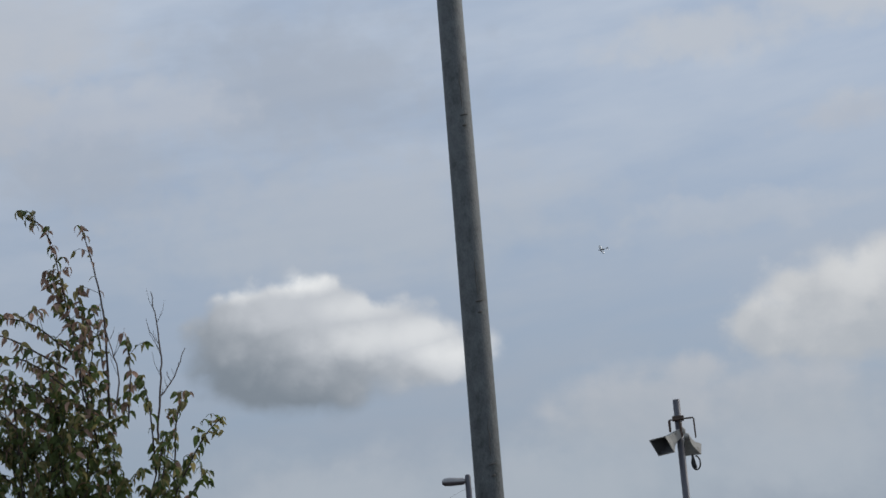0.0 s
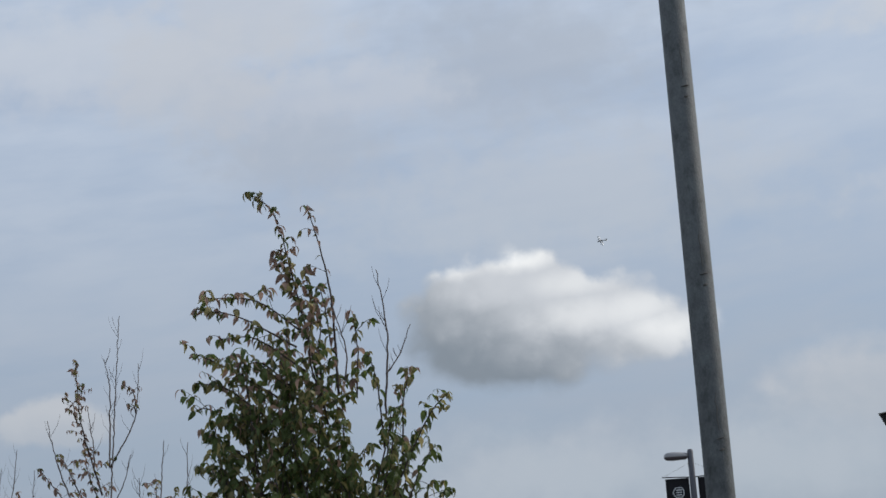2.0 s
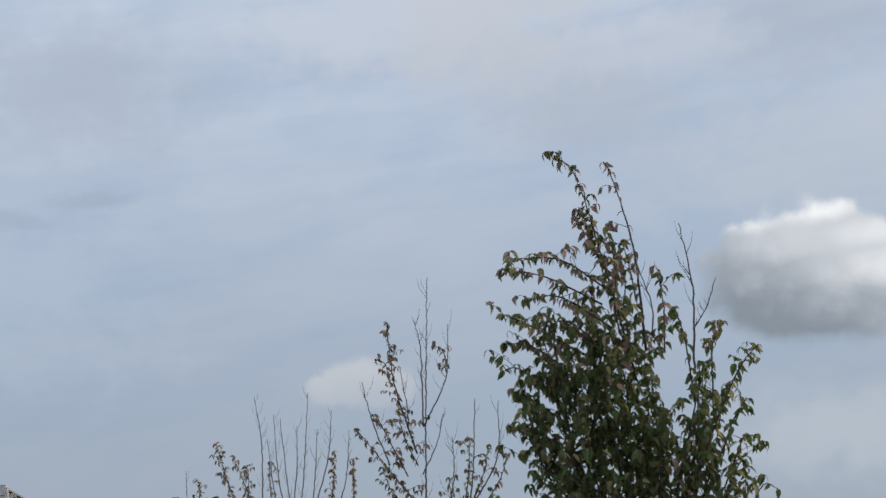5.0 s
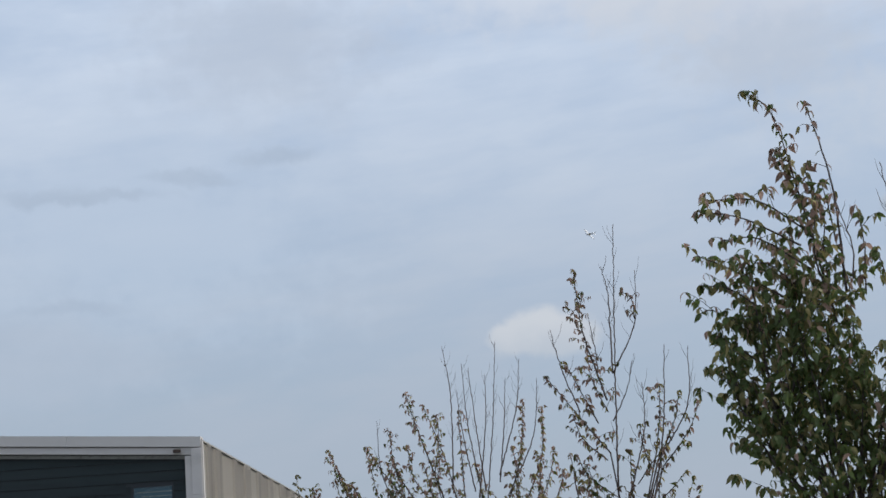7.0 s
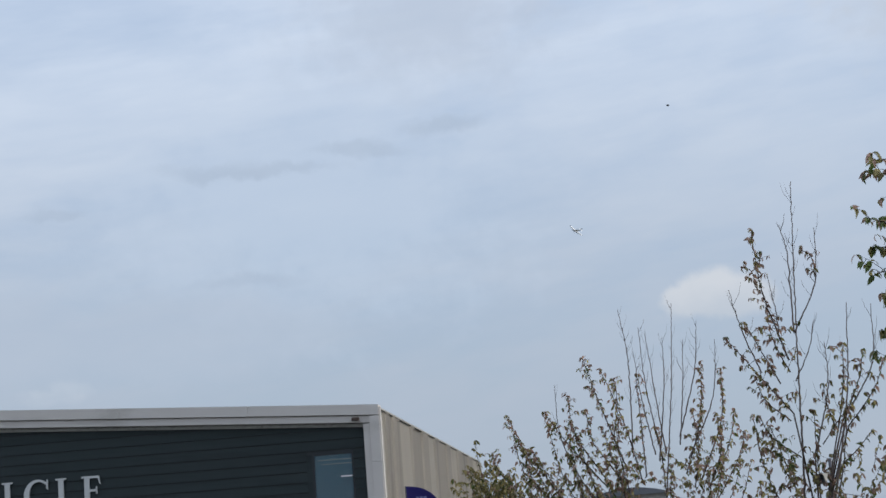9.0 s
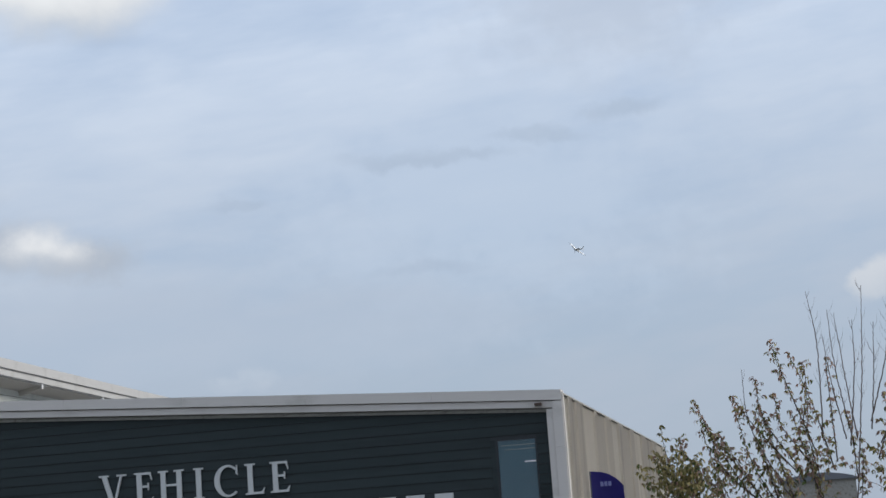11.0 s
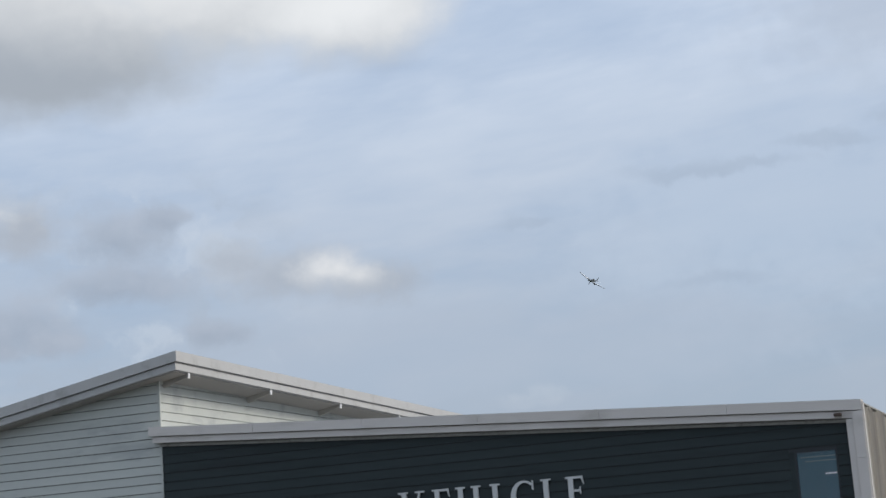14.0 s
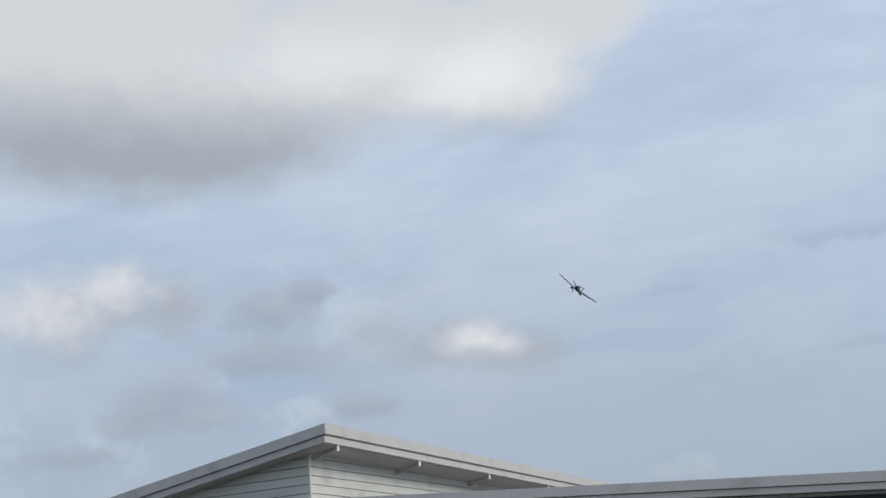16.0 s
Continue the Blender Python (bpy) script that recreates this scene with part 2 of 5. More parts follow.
# ---- materials ----
def material(name, base, rough=0.6, metal=0.0, vary=0.15, scale=4.0, grain=60.0, bump=0.1, stain=None, stain_scale=1.2, stretch=(1, 1, 1), island=0.0, each=0.0, through_light=0.0):
    """A surface with broad stains and fine grain over its base colour, and relief to match."""
    mat = bpy.data.materials.new(name)
    mat.use_nodes = True
    g = Nodes(mat.node_tree)
    at = g.n("ShaderNodeTexCoord").outputs["Object"]
    mp = g.n("ShaderNodeMapping", Vector=at, Scale=stretch).outputs[0]
    broad, small = g.noise(mp, scale, 4.0), g.noise(mp, grain, 3.0)
    v = g.m("MULTIPLY_ADD", g.m("SUBTRACT", broad, 0.5), 2.0 * vary, 1.0)
    v = g.m("MULTIPLY_ADD", g.m("SUBTRACT", small, 0.5), vary, v)
    if island:
        r = g.n("ShaderNodeNewGeometry").outputs["Random Per Island"]
        v = g.m("MULTIPLY_ADD", g.m("SUBTRACT", r, 0.5), island, v)
    if each:
        r = g.n("ShaderNodeObjectInfo").outputs["Random"]
        v = g.m("MULTIPLY_ADD", g.m("SUBTRACT", r, 0.5), each, v)
    col = g.mix(1.0, base, g.vec(v, v, v), "MULTIPLY")
    if stain:
        s = g.step(g.noise(mp, stain_scale, 6.0, 0.65), 0.5, 0.72)
        col = g.mix(s, col, stain)
    p = g.n("ShaderNodeBsdfPrincipled", Roughness=g.m("MULTIPLY_ADD", g.m("SUBTRACT", broad, 0.5), 0.3, rough), Metallic=metal)
    g.link(p.inputs["Base Color"], col)
    b = g.n("ShaderNodeBump", Strength=bump, Distance=0.01, Height=small)
    g.link(p.inputs["Normal"], b.outputs[0])
    last = p.outputs[0]
    if through_light:
        tr = g.n("ShaderNodeBsdfTranslucent", Color=col)
        mx = g.n("ShaderNodeMixShader", Fac=through_light)
        g.link(mx.inputs[1], last)
        g.link(mx.inputs[2], tr.outputs[0])
        last = mx.outputs[0]
    g.n("ShaderNodeOutputMaterial", Surface=last)
    return mat


GALVANISED = material("galvanised steel", (0.098, 0.106, 0.105), 0.7, 0.05, 0.75, 13.0, 70.0, 0.5, (0.045, 0.05, 0.047), 10.0, (1, 1, 0.6))
LICHEN = material("weathered seam", (0.10, 0.095, 0.085), 0.8, 0.0, 0.3)
GREY_PAINT = material("grey painted steel", (0.10, 0.10, 0.115), 0.5, 0.2, 0.15, 5.0)
HORN_GREY = material("weathered grey plastic", (0.34, 0.325, 0.29), 0.65, 0.0, 0.3, 9.0, 60.0, 0.1, (0.13, 0.115, 0.095), 6.0)
HORN_DARK = material("dark horn throat", (0.06, 0.06, 0.06), 0.7)
RUST = material("rusted bracket", (0.10, 0.07, 0.055), 0.8, 0.2, 0.4, 20.0)
CABLE = material("black cable", (0.02, 0.02, 0.02), 0.6)
LAMP_BODY = material("lamp housing", (0.32, 0.31, 0.31), 0.45, 0.2, 0.15)
LAMP_UNDER = material("dark lamp underside", (0.12, 0.10, 0.10), 0.5)
BANNER = material("black banner cloth", (0.018, 0.018, 0.022), 0.75, 0.0, 0.2, 6.0, 200.0, 0.2)
BANNER_MARK = material("white print", (0.6, 0.62, 0.62), 0.7)
FASCIA = material("pale grey coated metal", (0.67, 0.615, 0.565), 0.5, 0.0, 0.08, 0.5, 20.0, 0.04, (0.56, 0.515, 0.465), 0.9, (0.4, 1, 1))
FASCIA_HALL = material("white-grey coated metal", (0.50, 0.485, 0.462), 0.5, 0.0, 0.08, 0.5, 20.0, 0.04, (0.40, 0.385, 0.36), 0.7)
BOARD_PALE = material("pale painted cladding", (0.53, 0.54, 0.495), 0.55, 0.0, 0.07, 0.6, 15.0, 0.05, (0.39, 0.40, 0.38), 0.5, (0.3, 1, 1), each=0.06)
BOARD_DARK = material("charcoal painted cladding", (0.0205, 0.031, 0.032), 0.75, 0.0, 0.15, 0.8, 15.0, 0.08, (0.013, 0.020, 0.021), 0.6, (0.2, 1, 2), each=0.15)
SOFFIT = material("cream soffit", (0.43, 0.40, 0.36), 0.7, 0.0, 0.08, 0.4)
BRACKET = material("white bracket", (0.72, 0.71, 0.69), 0.5)
SHEET = material("beige profiled sheet", (0.53, 0.485, 0.415), 0.55, 0.0, 0.1, 0.5, 12.0, 0.05, (0.43, 0.39, 0.33), 0.6, (1, 1, 0.15))
SHEET_DARK = material("aged beige sheet", (0.41, 0.37, 0.315), 0.55, 0.0, 0.12, 0.5, 12.0, 0.05, (0.28, 0.25, 0.21), 0.6, (1, 1, 0.15))
LETTER = material("brushed white letter", (0.62, 0.62, 0.60), 0.4, 0.1, 0.08)
FRAME_DARK = material("dark window frame", (0.02, 0.024, 0.028), 0.4)
PANE_TINT = material("blue-grey sheet behind the pane", (0.085, 0.14, 0.17), 0.7, 0.0, 0.15, 1.0)
WHITE_BAR = material("white handle", (0.75, 0.76, 0.76), 0.4)
FLAG_BLUE = material("blue flag cloth", (0.035, 0.025, 0.19), 0.7, 0.0, 0.15, 3.0)
FLAG_EDGE = material("pale flag print", (0.20, 0.20, 0.42), 0.7)
ROOF_GREY = material("grey roof sheet", (0.16, 0.17, 0.19), 0.6, 0.0, 0.15, 1.0)
BARK = material("brown bark", (0.075, 0.055, 0.045), 0.85, 0.0, 0.3, 14.0, 120.0, 0.5, (0.13, 0.11, 0.09), 9.0)
TWIG = material("bare grey-brown twig", (0.125, 0.095, 0.082), 0.8, 0.0, 0.25, 14.0)
LEAF = material("green leaf", (0.105, 0.140, 0.040), 0.5, 0.0, 0.2, 12.0, 120.0, 0.1, island=0.7, each=0.5, through_light=0.5)
LEAF_OLIVE = material("olive leaf", (0.225, 0.20, 0.080), 0.55, 0.0, 0.2, 12.0, 120.0, 0.1, island=0.7, each=0.5, through_light=0.5)
LEAF_BRONZE = material("bronze autumn leaf", (0.37, 0.245, 0.185), 0.6, 0.0, 0.2, 12.0, 120.0, 0.1, island=0.7, each=0.5, through_light=0.5)
LEAF_GOLD = material("yellowing leaf", (0.42, 0.35, 0.15), 0.6, 0.0, 0.2, 12.0, 120.0, 0.1, island=0.6, each=0.5, through_light=0.5)
ASPHALT = material("unseen dark apron", (0.075, 0.073, 0.07), 0.9, 0.0, 0.25, 0.3, 30.0, 0.3)
GRASS = material("mown grass", (0.055, 0.085, 0.025), 0.9, 0.0, 0.3, 0.4, 25.0, 0.4)
PLANE_TOP = material("silver-grey aircraft skin", (0.13, 0.135, 0.145), 0.4, 0.0, 0.12, 1.0)
# white that stands in for glint on the wing and tailplane tops
PLANE_GLINT = material("white wing-top glint", (0.92, 0.92, 0.91), 0.35, 0.0, 0.05)
# the dark body paint, which also imitates shade under the wings
PLANE_DARK = material("dark aircraft paint and wing shade", (0.05, 0.055, 0.06), 0.4, 0.0, 0.1)
FEATHER = material("dark feathers", (0.03, 0.03, 0.03), 0.7)


def glass(name):
    mat = bpy.data.materials.new(name)
    mat.use_nodes = True
    g = Nodes(mat.node_tree)
    p = g.n("ShaderNodeBsdfPrincipled", Roughness=0.03, IOR=1.45)
    g.link(p.inputs["Base Color"], (0.75, 0.88, 0.92, 1))
    g.link(p.inputs["Transmission Weight"], 1.0)
    g.n("ShaderNodeOutputMaterial", Surface=p.outputs[0])
    return mat


GLASS = glass("tinted glass")


# ---- mesh helpers ----
def part(name, bm, mat, parent=None, label="", smooth=False, m=None):
    me = bpy.data.meshes.new(name)
    bm.normal_update()
    bm.to_mesh(me)
    bm.free()
    for x in mat if isinstance(mat, (list, tuple)) else [mat]:
        me.materials.append(x)
    if smooth:
        for p in me.polygons:
            p.use_smooth = True
    ob = new(name, me)
    if parent:
        ob.parent = parent
    if m is not None:
        ob.matrix_basis = m
    if label:
        ob["label"] = label
    return ob


def thing(name, m, label, category, group="", kind=""):
    ob = new(name)
    ob.empty_display_size = 0.2
    ob.matrix_basis = m
    return tagged(ob, label, category, group, kind)


def box(bm, lo, hi, bevel=0.0, mat=0):
    x0, y0, z0 = lo
    x1, y1, z1 = hi
    v = [bm.verts.new(c) for c in ((x0, y0, z0), (x1, y0, z0), (x1, y1, z0), (x0, y1, z0), (x0, y0, z1), (x1, y0, z1), (x1, y1, z1), (x0, y1, z1))]
    fs = [bm.faces.new([v[i] for i in q]) for q in ((3, 2, 1, 0), (4, 5, 6, 7), (0, 1, 5, 4), (1, 2, 6, 5), (2, 3, 7, 6), (3, 0, 4, 7))]
    for f in fs:
        f.material_index = mat
    if bevel:
        bmesh.ops.bevel(bm, geom=list({e for f in fs for e in f.edges}), offset=bevel, segments=2, affect="EDGES", profile=0.5)
    return bm


def prism(bm, pts, y0, y1, mat=0):
    """A plate with the outline pts (x, z), from depth y0 to y1."""
    a = [bm.verts.new((x, y0, z)) for x, z in pts]
    b = [bm.verts.new((x, y1, z)) for x, z in pts]
    n = len(pts)
    fs = [bm.faces.new(a), bm.faces.new(b[::-1])]
    fs += [bm.faces.new((a[(i + 1) % n], a[i], b[i], b[(i + 1) % n])) for i in range(n)]
    for f in fs:
        f.material_index = mat
    bmesh.ops.recalc_face_normals(bm, faces=fs)
    return bm


def tube(bm, pts, radii, sides=8, mat=0, cap=True):
    """A round bar along pts, each with its radius."""
    rings = []
    for i, p in enumerate(pts):
        p = Vector(p)
        d = (Vector(pts[min(i + 1, len(pts) - 1)]) - Vector(pts[max(i - 1, 0)])).normalized()
        u = d.orthogonal().normalized() if i == 0 else (u - d * u.dot(d)).normalized()
        w = d.cross(u)
        r = radii[i] if isinstance(radii, (list, tuple)) else radii
        rings.append([bm.verts.new(p + (u * math.cos(2 * math.pi * k / sides) + w * math.sin(2 * math.pi * k / sides)) * r) for k in range(sides)])
    for a, b in zip(rings, rings[1:]):
        for k in range(sides):
            bm.faces.new((a[k], a[(k + 1) % sides], b[(k + 1) % sides], b[k])).material_index = mat
    if cap:
        bm.faces.new(rings[0][::-1]).material_index = mat
        bm.faces.new(rings[-1]).material_index = mat
    return bm


def clip(poly, a, b, c):
    """The part of an outline where a x + b z <= c."""
    out = []
    for p, q in zip(poly, poly[1:] + poly[:1]):
        dp, dq = a * p[0] + b * p[1] - c, a * q[0] + b * q[1] - c
        if dp <= 0:
            out.append(p)
        if dp * dq < 0:
            s = dp / (dp - dq)
            out.append((p[0] + s * (q[0] - p[0]), p[1] + s * (q[1] - p[1])))
    return out


def polar(az, dist, z=0.0):
    """A place by its bearing to the left of straight ahead and its distance."""
    a = radians(az)
    return (-dist * math.sin(a), dist * math.cos(a), z)


# ---- ground ----
def build_ground():
    bm = bmesh.new()
    bmesh.ops.create_grid(bm, x_segments=40, y_segments=40, size=4000)
    tagged(part("ground", bm, GRASS), "wide mown grass field reaching the horizon", "ground", kind="structure")
    # apron below the view, sized and darkened to keep green bounce off the soffits
    bm = bmesh.new()
    box(bm, (-150, -60, 0.004), (110, 190, 0.03))
    tagged(part("pavement", bm, ASPHALT), "unseen grey asphalt apron that tones down ground bounce", "pavement", kind="structure")


build_ground()

# ---- the hall with its lower aisle ----
HALL = pose(0, 0, 0, 0, 0, 24.0)  # x runs to the right along the front, y away from the viewer
FRONT = 75.0
X_CORNER, X_SPLIT, X_LEFT = -9.80, -43.23, -80.0
AISLE_R, AISLE_L = 7.97, 10.22  # top of the aisle's verge at its two ends
AISLE_SLOPE = (AISLE_R - AISLE_L) / (X_CORNER + 43.60)
APEX_X, APEX_Z, HALL_SLOPE = -41.58, 13.68, 0.170
BACK_FALL = 0.010


def aisle_top(x):
    return AISLE_R + AISLE_SLOPE * (x - X_CORNER)


def hall_top(x):
    return APEX_Z + HALL_SLOPE * (x - APEX_X)


def lapped_boards(parent, name, outline, pitch, z0, z1, y, mat, gap=0.03):
    """Horizontal boards, each tilted so that its lower edge stands proud of the one below."""
    z = z0
    while z < z1:
        pts = outline(z + gap, z + pitch)
        if len(pts) >= 3:
            bm = bmesh.new()
            front = [bm.verts.new((px, y - 0.045 * (1 - (pz - z) / pitch) - 0.012, pz)) for px, pz in pts]
            back = [bm.verts.new((px, y + 0.02, pz)) for px, pz in pts]
            n = len(pts)
            fs = [bm.faces.new(front), bm.faces.new(back[::-1])]
            fs += [bm.faces.new((front[(i + 1) % n], front[i], back[i], back[(i + 1) % n])) for i in range(n)]
            bmesh.ops.recalc_face_normals(bm, faces=fs)
            part(name, bm, mat, parent)
        z += pitch


def sloped_bar(bm, x0, x1, top, drop0, drop1, y0, y1, mat=0):
    prism(bm, [(x0, top(x0) - drop1), (x1, top(x1) - drop1), (x1, top(x1) - drop0), (x0, top(x0) - drop0)], y0, y1, mat)


def build_aisle():
    aisle = thing("museum_aisle", HALL, "low charcoal-clad building wing with a pale grey fascia frame", "building")
    # backing wall, roof, far walls
    bm = bmesh.new()
    prism(bm, [(X_SPLIT, 0), (X_CORNER - 0.1, 0), (X_CORNER - 0.1, aisle_top(X_CORNER) - 0.3), (X_SPLIT, aisle_top(X_SPLIT) - 0.3)], FRONT + 0.02, FRONT + 0.3)
    part("wall", bm, FRAME_DARK, aisle, "charcoal backing wall")
    bm = bmesh.new()
    v = [(X_SPLIT, FRONT + 0.25, aisle_top(X_SPLIT) - 0.12), (X_CORNER - 0.22, FRONT + 0.25, aisle_top(X_CORNER) - 0.12), (X_CORNER - 0.22, 128, aisle_top(X_CORNER) - 0.3), (X_SPLIT, 128, aisle_top(X_SPLIT) - 0.3)]
    q = [bm.verts.new(p) for p in v] + [bm.verts.new((p[0], p[1], p[2] - 0.2)) for p in v]
    for f in ((0, 1, 2, 3), (7, 6, 5, 4), (0, 4, 5, 1), (1, 5, 6, 2), (2, 6, 7, 3), (3, 7, 4, 0)):
        bm.faces.new([q[i] for i in f])
    part("roof", bm, ROOF_GREY, aisle, "grey sheet roof")
    # fascia: an upper band, a lower band set back, a shadow strip; the post closes the frame
    for k in range(6):
        x0 = -43.60 + (X_CORNER + 43.60) * k / 6
        x1 = -43.60 + (X_CORNER + 43.60) * (k + 1) / 6 - 0.012
        bm = bmesh.new()
        sloped_bar(bm, x0, x1, aisle_top, 0.0, 0.44, FRONT - 0.55, FRONT + 0.3)
        part("fascia_panel", bm, FASCIA, aisle)
    bm = bmesh.new()
    sloped_bar(bm, -43.45, X_CORNER - 0.44, aisle_top, 0.475, 0.76, FRONT - 0.43, FRONT + 0.05)
    part("lower_fascia", bm, FASCIA, aisle)
    bm = bmesh.new()
    sloped_bar(bm, -43.22, X_CORNER - 0.72, aisle_top, 0.785, 0.93, FRONT - 0.16, FRONT + 0.02)
    part("shadow_strip", bm, HORN_GREY, aisle, "recessed strip under the fascia")
    z = 0.0
    while z < 7.5:
        bm = bmesh.new()
        box(bm, (X_CORNER - 0.43, FRONT - 0.55, z), (X_CORNER, FRONT + 0.3, min(z + 2.77, aisle_top(X_CORNER) - 0.46)), 0.008)
        part("corner_panel", bm, FASCIA, aisle)
        z += 2.78
    bm = bmesh.new()
    box(bm, (X_CORNER - 0.71, FRONT - 0.47, 0), (X_CORNER - 0.432, FRONT + 0.05, aisle_top(X_CORNER) - 0.77))
    part("corner_reveal", bm, FASCIA, aisle)
    bm = bmesh.new()
    box(bm, (X_CORNER + 0.002, FRONT - 0.5, 0), (X_CORNER + 0.06, FRONT - 0.3, AISLE_R - 0.1))
    part("corner_trim", bm, FASCIA, aisle, "pale corner trim")
    bm = bmesh.new()
    box(bm, (X_CORNER - 1.18, FRONT - 0.62, aisle_top(X_CORNER) - 0.62), (X_CORNER - 0.86, FRONT - 0.472, aisle_top(X_CORNER) - 0.48), 0.03)
    part("sensor", bm, RUST, aisle, "small brown sensor under the fascia")

    def outline(za, zb):
        p = [(X_SPLIT + 0.02, za), (X_CORNER - 0.72, za), (X_CORNER - 0.72, zb), (X_SPLIT + 0.02, zb)]
        return clip(p, -AISLE_SLOPE, 1, aisle_top(0) - 0.92) if zb > 3 else p

    win = (-12.78, -11.16, 3.0, 6.02)

    def left_of(za, zb):
        p = outline(za, zb)
        return clip(p, 1, 0, win[0] - 0.32) if zb > win[2] and za < win[3] + 0.1 else p

    def right_of(za, zb):
        return clip(outline(za, zb), -1, 0, -(win[1] + 0.06)) if zb > win[2] and za < win[3] + 0.1 else []

    lapped_boards(aisle, "cladding_board", left_of, 0.434, 0.12, 9.7, FRONT, BOARD_DARK, 0.045)
    lapped_boards(aisle, "cladding_board", right_of, 0.434, 0.12, 9.7, FRONT, BOARD_DARK, 0.045)
    bm = bmesh.new()
    box(bm, (win[0] - 0.32, FRONT - 0.05, win[2]), (win[0] - 0.10, FRONT + 0.02, win[3] + 0.05))
    part("window_reveal", bm, BOARD_DARK, aisle)
    # tall window
    window = thing("window", pose(0, 0, 0), "", "")
    window.parent = aisle
    for k in ("label", "category"):
        if k in window:
            del window[k]
    for lo, hi in (((win[0] - 0.10, win[2]), (win[0], win[3] + 0.06)), ((win[1], win[2]), (win[1] + 0.06, win[3] + 0.06)), ((win[0], win[3]), (win[1], win[3] + 0.06)), ((win[0], win[2]), (win[1], win[2] + 0.06))):
        bm = bmesh.new()
        box(bm, (lo[0], FRONT - 0.06, lo[1]), (hi[0], FRONT + 0.015, hi[1]))
        part("window_frame", bm, FRAME_DARK, window)
    bm = bmesh.new()
    box(bm, (win[0], FRONT - 0.035, win[2] + 0.06), (win[1], FRONT - 0.025, win[3]))
    pane = part("pane", bm, GLASS, window, "tinted window glass")
    pane.visible_shadow = False
    # added opaque sheet that gives the pane its blue-grey tone
    bm = bmesh.new()
    box(bm, (win[0], FRONT + 0.005, win[2] + 0.06), (win[1], FRONT + 0.015, win[3]))
    part("pane_backing", bm, PANE_TINT, window, "blue-grey sheet behind the pane")
    # two thin bars imitate reflections in the pane; the thick one is a handle
    for z, x0, tk in ((5.80, win[0] + 0.15, 0.03), (5.62, win[0] + 0.3, 0.025), (5.05, win[1] - 0.5, 0.06)):
        bm = bmesh.new()
        box(bm, (x0, FRONT - 0.05 if tk > 0.05 else FRONT - 0.02, z), (win[1] - 0.02, FRONT - 0.038 if tk > 0.05 else FRONT, z + tk))
        part("glint_and_handle_bar", bm, WHITE_BAR if tk > 0.05 else HORN_GREY, window)
    # side wall of wide sheet bays, alternately proud and set back, with narrow folds
    y, pts, tone = FRONT + 0.3, [], []
    for k, (wide, proud) in enumerate(((1.5, 0), (1.2, 1), (1.3, 0), (2.2, 1), (4.6, 0), (1.0, 1), (3.6, 0), (2.6, 1), (3.4, 0), (2.4, 1), (4.0, 0), (2.2, 1), (4.6, 0), (3.0, 1), (4.6, 0), (3.2, 1), (4.8, 0), (3.0, 1))):
        d = 0.10 if proud else 0.0
        pts += [(y, d), (y + wide, d)]
        tone += [1 if k % 4 == 2 or proud else 0, 0]
        y += wide + 0.14
    bm = bmesh.new()
    low = [bm.verts.new((X_CORNER - 0.14 + d, py, 0)) for py, d in pts]
    high = [bm.verts.new((X_CORNER - 0.14 + d, py, AISLE_R - 0.142)) for py, d in pts]
    for i in range(len(pts) - 1):
        bm.faces.new((low[i], low[i + 1], high[i + 1], high[i])).material_index = tone[i]
    bmesh.ops.solidify(bm, geom=list(bm.faces), thickness=0.05)
    part("side_wall", bm, [SHEET, SHEET_DARK], aisle, "beige profiled sheet wall with upright ribs")
    bm = bmesh.new()
    box(bm, (X_CORNER - 0.32, FRONT + 0.31, AISLE_R - 0.14), (X_CORNER - 0.03, 128, AISLE_R - 0.07))
    part("eaves_trim", bm, HORN_GREY, aisle, "thin grey eaves flashing")
    return aisle


